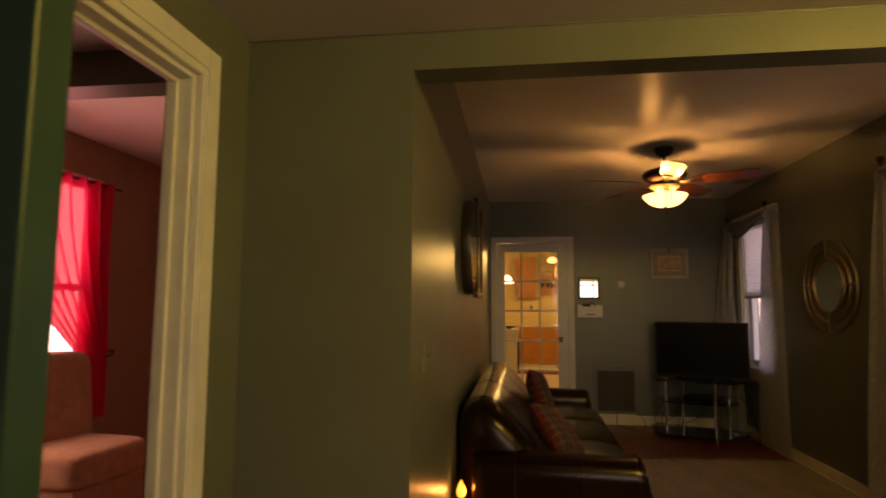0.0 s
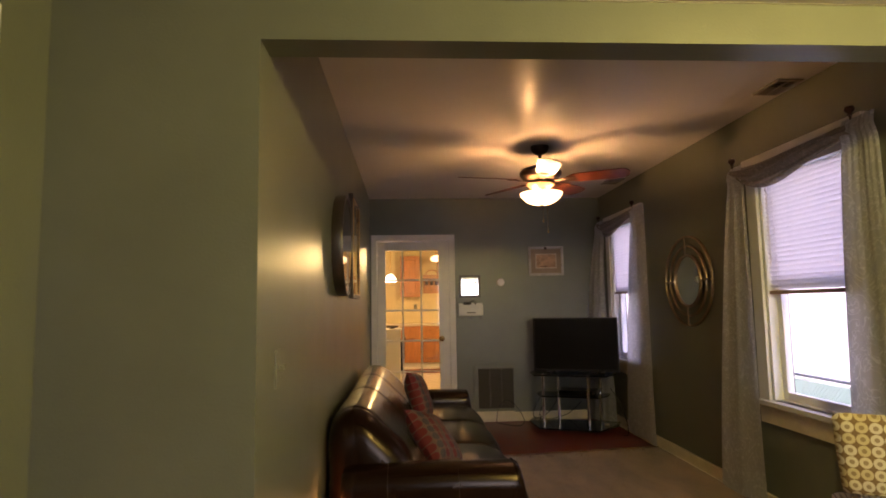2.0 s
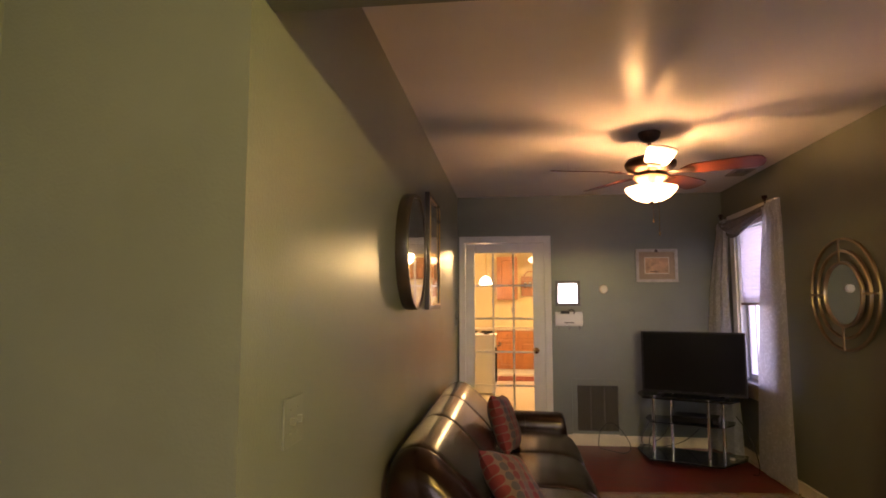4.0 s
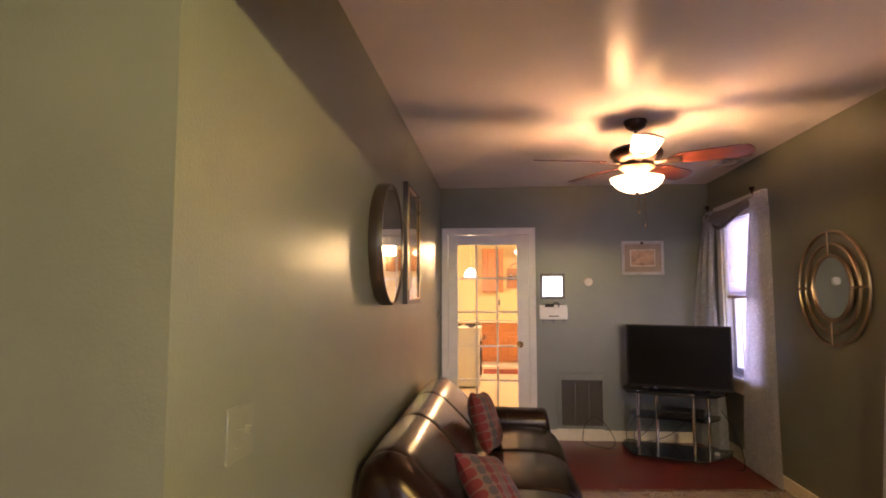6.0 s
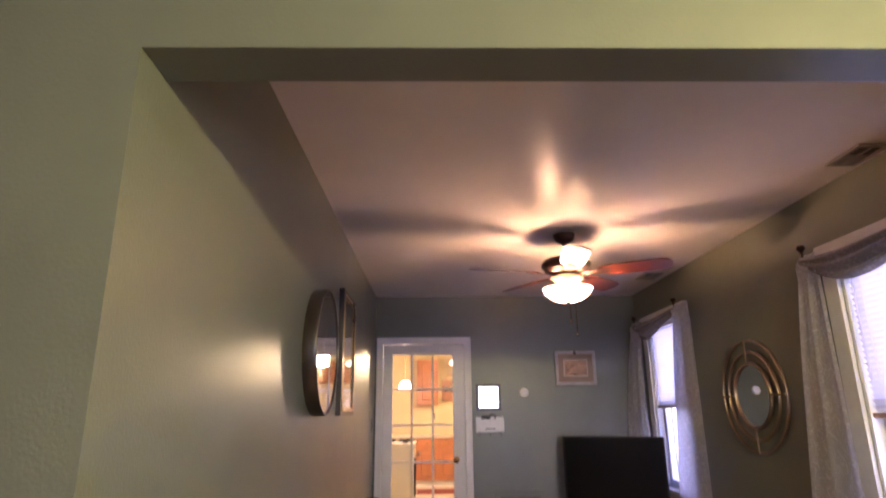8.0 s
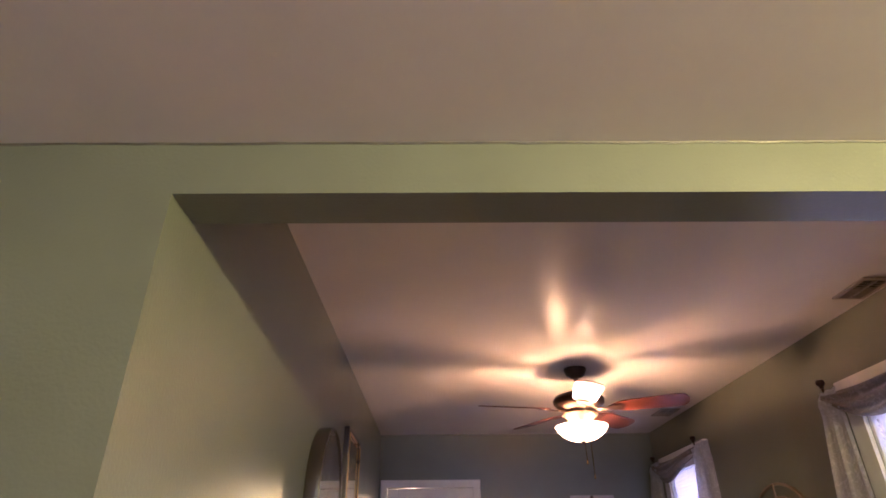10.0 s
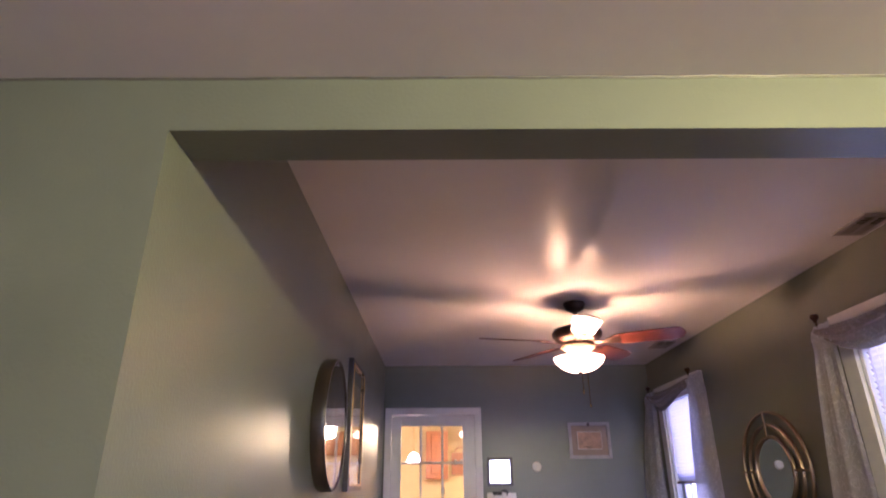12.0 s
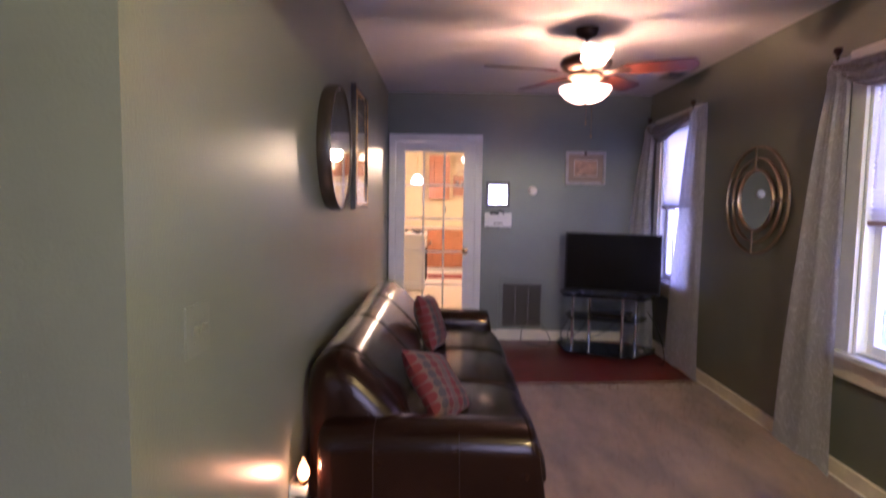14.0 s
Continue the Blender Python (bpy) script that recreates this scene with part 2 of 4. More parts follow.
SHADECLOTH = dotted("circle_print_linen", (0.15, 0.095, 0.035), [(0.47, 0.42, 0.28), (0.41, 0.35, 0.19), (0.46, 0.42, 0.31)], 0.042, 0.20, 0.47)


# ---- builders ----
def box(bm, x0, y0, z0, x1, y1, z1, bevel=0.0, seg=2, m=None):
    vs = [bm.verts.new(p) for p in ((x0, y0, z0), (x1, y0, z0), (x1, y1, z0), (x0, y1, z0), (x0, y0, z1), (x1, y0, z1), (x1, y1, z1), (x0, y1, z1))]
    fs = [bm.faces.new([vs[i] for i in q]) for q in ((3, 2, 1, 0), (4, 5, 6, 7), (0, 1, 5, 4), (1, 2, 6, 5), (2, 3, 7, 6), (3, 0, 4, 7))]
    if bevel:
        es = list({e for f_ in fs for e in f_.edges})
        bmesh.ops.bevel(bm, geom=es, offset=bevel, segments=seg, profile=0.6, affect="EDGES")
    if m is not None:
        bmesh.ops.transform(bm, matrix=m, verts=bm.verts)
    return bm


def boxes(*rows, bevel=0.0):
    bm = bmesh.new()
    for r in rows:
        t = bmesh.new()
        box(t, *r, bevel=bevel)
        me = bpy.data.meshes.new("t")
        t.to_mesh(me)
        t.free()
        bm.from_mesh(me)
        bpy.data.meshes.remove(me)
    return bm


def lathe(prof, n=32, m=None):
    """Turned round z from rows of (radius, z)."""
    bm = bmesh.new()
    rings = []
    for r, z in prof:
        if r < 1e-5:
            rings.append([bm.verts.new((0, 0, z))])
        else:
            rings.append([bm.verts.new((r * math.cos(2 * math.pi * i / n), r * math.sin(2 * math.pi * i / n), z)) for i in range(n)])
    for a, b in zip(rings, rings[1:]):
        for i in range(n):
            q = [a[i % len(a)], a[(i + 1) % len(a)], b[(i + 1) % len(b)], b[i % len(b)]]
            q = list(dict.fromkeys(q))
            if len(q) > 2:
                bm.faces.new(q)
    bmesh.ops.recalc_face_normals(bm, faces=bm.faces)
    if m is not None:
        bmesh.ops.transform(bm, matrix=m, verts=bm.verts)
    return bm


def tube(points, r, n=8, closed=False):
    """A round bar along a line of points."""
    bm = bmesh.new()
    pts = [Vector(p) for p in points]
    rings = []
    for i, p in enumerate(pts):
        a = pts[i - 1] if (i or closed) else p
        b = pts[(i + 1) % len(pts)] if (i < len(pts) - 1 or closed) else p
        d = (b - a).normalized()
        u = d.cross(Vector((0.13, 0.31, 0.94)))
        if u.length < 0.1:
            u = d.cross(Vector((1, 0, 0)))
        u.normalize()
        v = d.cross(u)
        rings.append([bm.verts.new(p + r * (math.cos(2 * math.pi * k / n) * u + math.sin(2 * math.pi * k / n) * v)) for k in range(n)])
    pairs = list(zip(rings, rings[1:])) + ([(rings[-1], rings[0])] if closed else [])
    for a, b in pairs:
        for k in range(n):
            bm.faces.new((a[k], a[(k + 1) % n], b[(k + 1) % n], b[k]))
    if not closed:
        bm.faces.new(rings[0][::-1])
        bm.faces.new(rings[-1])
    bmesh.ops.recalc_face_normals(bm, faces=bm.faces)
    return bm


def grid(nu, nv, fn, uv=None):
    """A sheet of nu x nv quads through fn(u, v)."""
    bm = bmesh.new()
    vs = [[bm.verts.new(fn(i / nu, j / nv)) for i in range(nu + 1)] for j in range(nv + 1)]
    lay = bm.loops.layers.uv.new("uv")
    for j in range(nv):
        for i in range(nu):
            f_ = bm.faces.new((vs[j][i], vs[j][i + 1], vs[j + 1][i + 1], vs[j + 1][i]))
            if uv:
                for lp, (a, b) in zip(f_.loops, ((i, j), (i + 1, j), (i + 1, j + 1), (i, j + 1))):
                    lp[lay].uv = uv(a / nu, b / nv)
    return bm


def part(name, bm, material, parent=None, label="", smooth=False):
    me = bpy.data.meshes.new(name)
    bm.to_mesh(me)
    bm.free()
    me.materials.append(material)
    if smooth:
        me.shade_smooth()
        me.set_sharp_from_angle(angle=radians(42))
    ob = new(name, me)
    if parent is not None:
        ob.parent = parent
    if label:
        ob["label"] = label
    return ob


def thing(name, label, category, m=None, group="", kind=""):
    ob = new(name)
    ob.empty_display_size = 0.1
    if m is not None:
        ob.matrix_world = m
    return tagged(ob, label, category, group, kind)


def struct(name, bm, material, label, category, smooth=False):
    return tagged(part(name, bm, material, smooth=smooth), label, category, kind="structure")


def holed(axis, at, thick, u0, u1, z0, z1, holes):
    """A wall slab along x or y with rectangular holes (u0, u1, z0, z1), as butted blocks."""
    us = sorted({u0, u1, *[h[0] for h in holes], *[h[1] for h in holes]})
    rows = []
    for a, b in zip(us, us[1:]):
        mid = (a + b) / 2
        cuts = sorted((h[2], h[3]) for h in holes if h[0] < mid < h[1])
        z = z0
        for c0, c1 in cuts + [(z1, z1)]:
            if c0 > z + 1e-6:
                rows.append((at, a, z, at + thick, b, c0) if axis == "x" else (a, at, z, b, at + thick, c0))
            z = max(z, c1)
    bm = boxes(*rows)
    bmesh.ops.remove_doubles(bm, verts=bm.verts, dist=1e-5)
    return bm


# ---- large structure ----
struct("ground", grid(24, 24, lambda u, v: (-400 + 800 * u, -400 + 800 * v, -0.45)), GRASSM, "mown green lawn outside the house", "lawn")
struct("floor", boxes((-3.0, -4.0, -0.12, W, 5.07, 0.0)), REDFLOOR, "glossy dark red laminate floor", "floor")
struct("kitchen_floor", boxes((-1.2, 5.07, -0.12, W, 11.5, 0.0)), KFLOOR, "cream vinyl kitchen floor", "floor")
struct("ceiling", boxes((-0.12, BT, H, W + 0.15, 5.07, H + 0.1)), CEIL, "off-white satin ceiling of the living room", "ceiling")
struct("ceiling_near", boxes((-3.0, -4.0, HN, W + 0.15, 0.0, HN + 0.1)), CEILN, "lower off-white ceiling of the near room", "ceiling")
struct("ceiling_bedroom", boxes((-3.0, BT, H, -0.72, 4.0, H + 0.1)), CEILN, "off-white bedroom ceiling", "ceiling")
struct("ceiling_kitchen", boxes((-1.2, 5.07, H, W + 0.15, 11.5, H + 0.1)), CEILN, "kitchen ceiling", "ceiling")
struct("wall_west", boxes((-0.12, BT, 0, 0, D, H)), PAINT, "grey-green satin wall behind the sofa", "wall")
# pier and header of the wide opening between the rooms
struct("wall_opening", boxes((-0.60, 0, 0, 0, BT, HN), (0, 0, BZ, W, BT, HN), (-3.0, 0, BZ, -0.72, BT, HN), (-3.0, 0.002, HN, W, BT, H + 0.1)), PAINT,
       "grey-green pier and header of the wide opening", "wall")
DY0, DY1, DZ = -1.18, -0.325, 1.99
struct("wall_hall_west", holed("x", -0.68, 0.08, -4.0, BT, 0, HN, [(DY0, DY1, 0, DZ)]), PAINT, "grey-green wall with a cased doorway", "wall")
# stub for the near wall's edge; its lack of light is painted in
struct("wall_stub", boxes((-0.59, -1.49, 0.01, -0.03, -1.45, 2.03), bevel=0.003), UNLITGREEN, "thin dark green stub standing in for the unlit wall edge", "door")
struct("wall_south", holed("y", -4.12, 0.12, -3.0, W, 0, HN, [(1.20, 2.50, 0.70, 1.99)]), PAINT, "plain green wall behind the walker", "wall")
WINS = ((1.045, 1.865, 0.69, 2.14), (3.77, 4.60, 0.72, 2.17))
struct("wall_east", holed("x", W, 0.15, -4.12, 5.07, -0.45, H + 0.1, [WINS[0], WINS[1]]), PAINT, "grey-green outer wall with two windows", "wall")
DX0, DX1, DH = 0.078, 0.91, 2.055
struct("wall_north", holed("y", D, 0.12, -0.12, W, 0, H, [(DX0, DX1, 0, DH)]), PAINT, "grey-green end wall with a glazed door", "wall")
struct("wall_kitchen", boxes((-1.2, 11.4, 0, W, 11.5, H), (-1.3, 5.07, 0, -1.2, 11.5, H), (W, 5.07, -0.45, W + 0.15, 11.5, H), (-1.2, D, 0, -0.12, 5.07, H)), KWALL,
       "warm yellow kitchen walls", "wall")
struct("wall_bedroom", boxes((-3.0, -4.0, 0, -2.85, 4.0, H), (-2.85, 3.2, 0, -0.72, 3.32, H), (-0.80, BT, 0, -0.72, 3.2, H)), BWALL, "tan bedroom walls", "wall")

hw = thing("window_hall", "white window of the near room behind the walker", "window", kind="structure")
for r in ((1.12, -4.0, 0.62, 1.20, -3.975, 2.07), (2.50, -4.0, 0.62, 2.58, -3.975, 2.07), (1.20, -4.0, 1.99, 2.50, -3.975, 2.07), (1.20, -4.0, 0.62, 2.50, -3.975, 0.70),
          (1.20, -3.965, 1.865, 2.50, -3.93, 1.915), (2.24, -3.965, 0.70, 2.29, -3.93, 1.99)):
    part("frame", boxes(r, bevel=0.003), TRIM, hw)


def casing(name, rows, label, category, bevel=0.006, paint=None):
    ob = thing(name, label, category, kind="structure")
    for n, r in rows:
        part(n, boxes(r, bevel=bevel), paint or TRIM, ob)
    return ob


cr = random.Random(4)
struct("caulk_line", tube([(-0.60 + 3.29 * k / 60, -0.001, HN - 0.001 + cr.uniform(-0.002, 0.001)) for k in range(61)], 0.0035, 5), GREYVENT, "thin uneven crack along the header's top", "trim")
# cased doorway to the bedroom
casing("doorway_trim", [
    ("side_casing", (-0.60, DY1 - 0.005, 0, -0.575, DY1 + 0.085, DZ + 0.09)), ("casing_bead", (-0.575, DY1 + 0.004, 0, -0.571, DY1 + 0.014, DZ + 0.003)),
    ("casing_bead", (-0.575, DY1 + 0.022, 0, -0.572, DY1 + 0.083, DZ + 0.088)),
    ("head_casing", (-0.60, DY0 - 0.10, DZ - 0.005, -0.575, DY1 - 0.005, DZ + 0.09)), ("casing_bead", (-0.575, DY0 - 0.09, DZ + 0.022, -0.572, DY1 + 0.022, DZ + 0.088)),
    ("side_casing", (-0.60, DY0 - 0.10, 0, -0.575, DY0 + 0.005, DZ - 0.005)),
    ("jamb", (-0.688, DY1 - 0.02, 0, -0.60, DY1, DZ)), ("door_stop", (-0.675, DY1 - 0.035, 0, -0.642, DY1 - 0.02, DZ - 0.02)),
    ("jamb_head", (-0.688, DY0, DZ - 0.02, -0.60, DY1 - 0.02, DZ)), ("door_stop", (-0.665, DY0, DZ - 0.035, -0.64, DY1 - 0.02, DZ - 0.02)),
    ("jamb", (-0.688, DY0, 0, -0.60, DY0 + 0.02, DZ - 0.02)),
], "white moulded casing round an open doorway", "door frame", 0.004)

# baseboards
casing("baseboard", [
    ("board", (W - 0.018, BT, 0, W, 4.95, 0.10)), ("shoe_moulding", (W - 0.034, BT, 0, W - 0.018, 4.93, 0.02)),
    ("board", (0.985, D - 0.018, 0, W - 0.018, D, 0.10)), ("vent_block", (1.16, D - 0.03, 0, 1.62, D - 0.018, 0.115)),
    ("board", (0.0, BT + 0.01, 0, 0.016, D - 0.02, 0.10)),
], "cream painted wooden baseboard", "baseboard", 0.004, CREAM)

# glazed door to the kitchen
door = thing("door_1", "white fifteen-pane french door, shut, brass knob", "door", kind="structure")
y0 = D + 0.012
for n, r in (("stile", (DX0 + 0.005, y0, 0.01, 0.178, y0 + 0.038, 2.047)), ("stile", (0.786, y0, 0.01, DX1 - 0.005, y0 + 0.038, 2.047)),
             ("top_rail", (0.178, y0, 1.948, 0.786, y0 + 0.038, 2.047)), ("bottom_rail", (0.178, y0, 0.01, 0.786, y0 + 0.038, 0.225))):
    part(n, boxes(r, bevel=0.004), TRIM, door)
for x in (0.372, 0.583):
    part("muntin", boxes((x - 0.010, y0 + 0.006, 0.225, x + 0.010, y0 + 0.034, 1.948), bevel=0.004), TRIM, door)
for i in range(4):
    z = 1.948 - 0.3446 * (i + 1)
    part("muntin", boxes((0.178, y0 + 0.008, z - 0.010, 0.786, y0 + 0.032, z + 0.010), bevel=0.004), TRIM, door)
cols = (0.178, 0.362, 0.382, 0.573, 0.593, 0.786)
for i in range(5):
    zt = 1.948 - 0.3446 * i - (0.010 if i else 0)
    zb = 1.948 - 0.3446 * (i + 1) + (0.010 if i < 4 else 0)
    for a, b in ((0, 1), (2, 3), (4, 5)):
        p = part("pane", boxes((cols[a], y0 + 0.018, zb, cols[b], y0 + 0.022, zt)), GLASS, door)
        p.visible_shadow = False
knob = part("door_knob", lathe([(0, 0), (0.030, 0), (0.032, 0.004), (0.026, 0.010), (0.011, 0.014), (0.010, 0.034), (0.020, 0.040), (0.027, 0.050), (0.025, 0.062), (0.014, 0.070), (0, 0.072)], 24,
            pose(0.812, y0, 0.932, 90)), BRASS, door, "polished brass knob", True)
casing("door_frame", [
    ("side_casing", (0.017, D - 0.022, 0, DX0 + 0.004, D, DH - 0.004)), ("side_casing", (DX1 - 0.004, D - 0.022, 0, 0.972, D, DH - 0.004)),
    ("head_casing", (0.017, D - 0.022, DH - 0.004, 0.972, D, 2.12)),
    ("casing_bead", (0.019, D - 0.030, 0, 0.038, D - 0.022, 2.118)), ("casing_bead", (0.951, D - 0.030, 0, 0.970, D - 0.022, 2.118)), ("casing_bead", (0.038, D - 0.030, 2.098, 0.951, D - 0.022, 2.118)),
], "white moulded casing round the glazed door", "door frame", 0.003)


# ---- windows with blinds and curtains ----
def window(name, y0, y1, z0, z1, blind_z):
    ob = thing(name, "white double-hung window, blind half lowered", "window", kind="structure")
    c = 0.105
    for n, r in (("casing", (W - 0.022, y0 - c, z0, W, y0, z1)), ("casing", (W - 0.022, y1, z0, W, y1 + c, z1)), ("head_casing", (W - 0.046, y0 - c + 0.004, z1 + 0.022, W, y1 + c - 0.004, z1 + 0.085)), ("head_board", (W - 0.020, y0 - c, z1, W, y1 + c, z1 + 0.022)),
                 ("window_sill", (W - 0.055, y0 - c - 0.008, z0 - 0.03, W + 0.03, y1 + c + 0.008, z0)), ("apron", (W - 0.020, y0 - c, z0 - 0.145, W, y1 + c, z0 - 0.03)),
                 ("jamb", (W, y0, z0, W + 0.13, y0 + 0.022, z1)), ("jamb", (W, y1 - 0.022, z0, W + 0.13, y1, z1)), ("jamb_head", (W, y0 + 0.022, z1 - 0.022, W + 0.13, y1 - 0.022, z1)),
                 ("sill_board", (W + 0.03, y0 + 0.022, z0 - 0.03, W + 0.15, y1 - 0.022, z0 + 0.006))):
        part(n, boxes(r, bevel=0.004), CREAM if n == "apron" else DAYLITWHITE if n.startswith("jamb") or n == "sill_board" else TRIM, ob)
    for y in (y0 - c + 0.001, y1 + c - 0.001):
        part("end_bracket", boxes((W - 0.044, y - 0.003, z1 + 0.040, W - 0.012, y + 0.003, z1 + 0.070)), BRONZE, ob)
    zm = (z0 + z1) / 2
    for x, a, b in ((W + 0.055, z0 + 0.006, zm + 0.02), (W + 0.092, zm - 0.02, z1 - 0.022)):
        s = part("sash", boxes((x, y0 + 0.022, a, x + 0.034, y0 + 0.066, b), (x, y1 - 0.066, a, x + 0.034, y1 - 0.022, b), (x, y0 + 0.066, a, x + 0.034, y1 - 0.066, a + 0.05),
                               (x, y0 + 0.066, b - 0.036, x + 0.034, y1 - 0.066, b), bevel=0.004), DAYLITWHITE, ob)
        g = part("pane", boxes((x + 0.015, y0 + 0.066, a + 0.05, x + 0.019, y1 - 0.066, b - 0.036)), GLASS, s)
        g.visible_shadow = False
    bl = thing("window_blind", "white horizontal slat blind lowered half way", "blind", group="window blinds")
    xb = W + 0.022
    part("headrail", boxes((xb - 0.02, y0 + 0.025, z1 - 0.055, xb + 0.02, y1 - 0.025, z1 - 0.024), bevel=0.002), BLINDM, bl)
    part("bottom_rail", boxes((xb - 0.014, y0 + 0.026, blind_z, xb + 0.014, y1 - 0.026, blind_z + 0.024), bevel=0.003), BLINDRAIL, bl, "pinkish tan bottom rail")
    n = int((z1 - 0.06 - blind_z - 0.02) / 0.029)
    slat = None
    for i in range(n):
        z = blind_z + 0.042 + i * 0.029
        if slat is None:
            sb = grid(1, 4, lambda u, v: (-0.017 + 0.034 * v, y0 + 0.028 + (y1 - y0 - 0.056) * u, 0.0040 * math.sin(math.pi * v)))
            slat = part("slat", sb, BLINDT, bl, smooth=True)
            o = slat
        else:
            o = new("slat", slat.data)
            o.parent = bl
        o.location = (xb, 0, z)
        o.rotation_euler = (0, radians(58 + random.uniform(-1.5, 1.5)), 0)
    for y in (y0 + 0.12, y1 - 0.12):
        part("ladder_cord", tube([(xb - 0.014, y, blind_z + 0.01), (xb - 0.014, y, z1 - 0.05)], 0.0012, 5), BLINDM, bl)
    part("tilt_wand", tube([(xb - 0.02, y1 - 0.07, z1 - 0.06), (xb - 0.022, y1 - 0.072, z1 - 0.62)], 0.004, 6), BLINDM, bl)
    return ob


window("window_1", *WINS[0], 1.345)
window("window_2", *WINS[1], 1.40)


def curtain(name, top, foot, z0, z1, label, fold=0.006, n=2, seed=1, x=W - 0.058, bulge=0.0, swing=0.0):
    """A hanging panel, gathered between the two y of top at its hook and spread between those of foot at its hem."""
    rnd = random.Random(seed)
    ph = [rnd.uniform(0, 6.28) for _ in range(5)]

    def fn(u, v):
        z = z1 + (z0 - z1) * v
        k = v ** 0.7
        a = top[0] + (foot[0] - top[0]) * k
        b = top[1] + (foot[1] - top[1]) * k
        y = a + (b - a) * u
        amp = fold * (1.25 - 0.55 * k)
        dx = amp * math.sin(u * n * 6.28 + ph[0] + 0.7 * math.sin(v * 2.6 + ph[1])) + 0.22 * amp * math.sin(u * n * 2.3 * 6.28 + ph[2] + 1.5 * v) + 0.35 * amp * math.sin(u * 42 + ph[4] + 3 * v) * (1 - k) ** 2
        knot = 0.018 * math.exp(-((v - 0.025) / 0.02) ** 2)
        return (x - dx * 0.9 - knot - bulge * math.sin(math.pi * min(1, v * 1.2)) - swing * u * k - 0.012 * math.sin(v * 3.1), y + 0.006 * math.sin(v * 7 + ph[3]), z + 0.010 * math.sin(u * 8 + ph[1]) * v)
    ob = thing(name, label, "curtain", group="scarf curtains")
    part("panel", grid(96, 70, fn), CURTAIN, ob, smooth=True)
    return ob


def scarf(name, ya, yb, ztop, depth, seed=3):
    """The swag draped across the window's head between two hooks, deepest past its middle."""
    def fn(u, v):
        y = ya + (yb - ya) * u
        s = math.sin(math.pi * u ** 1.7)
        z = ztop - 0.012 * s - (0.045 + depth * s) * v - 0.03 * (1 - u) * v
        dx = 0.034 * math.sin(math.pi * v) + 0.011 * math.sin(v * 17 + 2.5 * math.sin(u * 3.1) + seed) * (0.5 + s)
        return (W - 0.060 - dx, y, z)
    ob = thing(name, "grey paisley scarf swag draped over the window head", "curtain", group="scarf swags")
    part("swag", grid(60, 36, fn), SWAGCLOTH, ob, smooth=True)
    return ob


def hook(y, z):
    ob = thing("curtain_hook", "dark bronze curtain scarf hook with ball finial", "curtain hook", pose(W, y, z), group="curtain hooks")
    part("wall_plate", lathe([(0, 0), (0.022, 0), (0.020, 0.006), (0, 0.008)], 20, pose(0, 0, 0, 0, -90)), BRONZE, ob, smooth=True)
    part("arm", tube([(0, 0, 0), (-0.045, 0, 0), (-0.06, 0, 0.008), (-0.063, 0, 0.03)], 0.006), BRONZE, ob, smooth=True)
    part("finial", lathe([(0, -0.006), (0.012, -0.004), (0.009, 0.006), (0.018, 0.014), (0.024, 0.026), (0.020, 0.040), (0, 0.047)], 20, pose(-0.063, 0, 0.03)), BRONZE, ob, smooth=True)


for y, z in ((2.04, 2.19), (0.99, 2.19), (4.80, 2.22), (3.80, 2.225)):
    hook(y, z)
curtain("curtain", (1.925, 2.055), (1.885, 2.41), 0.024, 2.20, "grey paisley sheer curtain panel hanging to the floor", seed=1, fold=0.0045)
curtain("curtain", (0.84, 1.04), (0.76, 1.175), 0.024, 2.20, "grey paisley sheer curtain panel beside the window", seed=2, n=1.5, fold=0.0045)
curtain("curtain", (4.66, 4.86), (4.50, 4.92), 0.02, 2.23, "grey paisley sheer curtain panel in the room's corner", seed=5, n=2.5, fold=0.011, bulge=0.03, swing=0.15)
curtain("curtain", (3.53, 3.825), (3.50, 4.17), 0.024, 2.23, "grey paisley sheer curtain panel brushing the floor", seed=6, fold=0.0045)
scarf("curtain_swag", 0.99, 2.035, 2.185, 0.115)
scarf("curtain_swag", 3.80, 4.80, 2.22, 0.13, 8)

# outside
# white wall added beyond the fence as backdrop for the overexposed sky
nb = thing("white_backdrop", "white sided backdrop wall added beyond the lawn", "house")
part("wall", boxes((9.0, -14, -0.45, 9.2, 22, 5.5)), SIDING, nb)
for i in range(34):
    part("siding_board", boxes((8.975, -14, 0.35 + i * 0.15, 9.0, 22, 0.35 + i * 0.15 + 0.146)), SIDING, nb)
part("foundation", boxes((8.96, -14, -0.40, 9.0, 22, 0.34)), SIDING, nb, "white foot of the backdrop wall")

# chain-link fence across the lawn
fence = thing("chain_link_fence", "grey galvanised chain-link fence on the lawn", "fence", pose(4.9, 0, -0.45))
part("top_rail", tube([(0, -6, 0.90), (0, 14, 0.90)], 0.020, 8), FENCEM, fence, smooth=True)
for i in range(9):
    part("post", tube([(0.02, -6 + 2.5 * i, 0), (0.02, -6 + 2.5 * i, 0.93)], 0.026, 8), FENCEM, fence, smooth=True)
wires = bmesh.new()
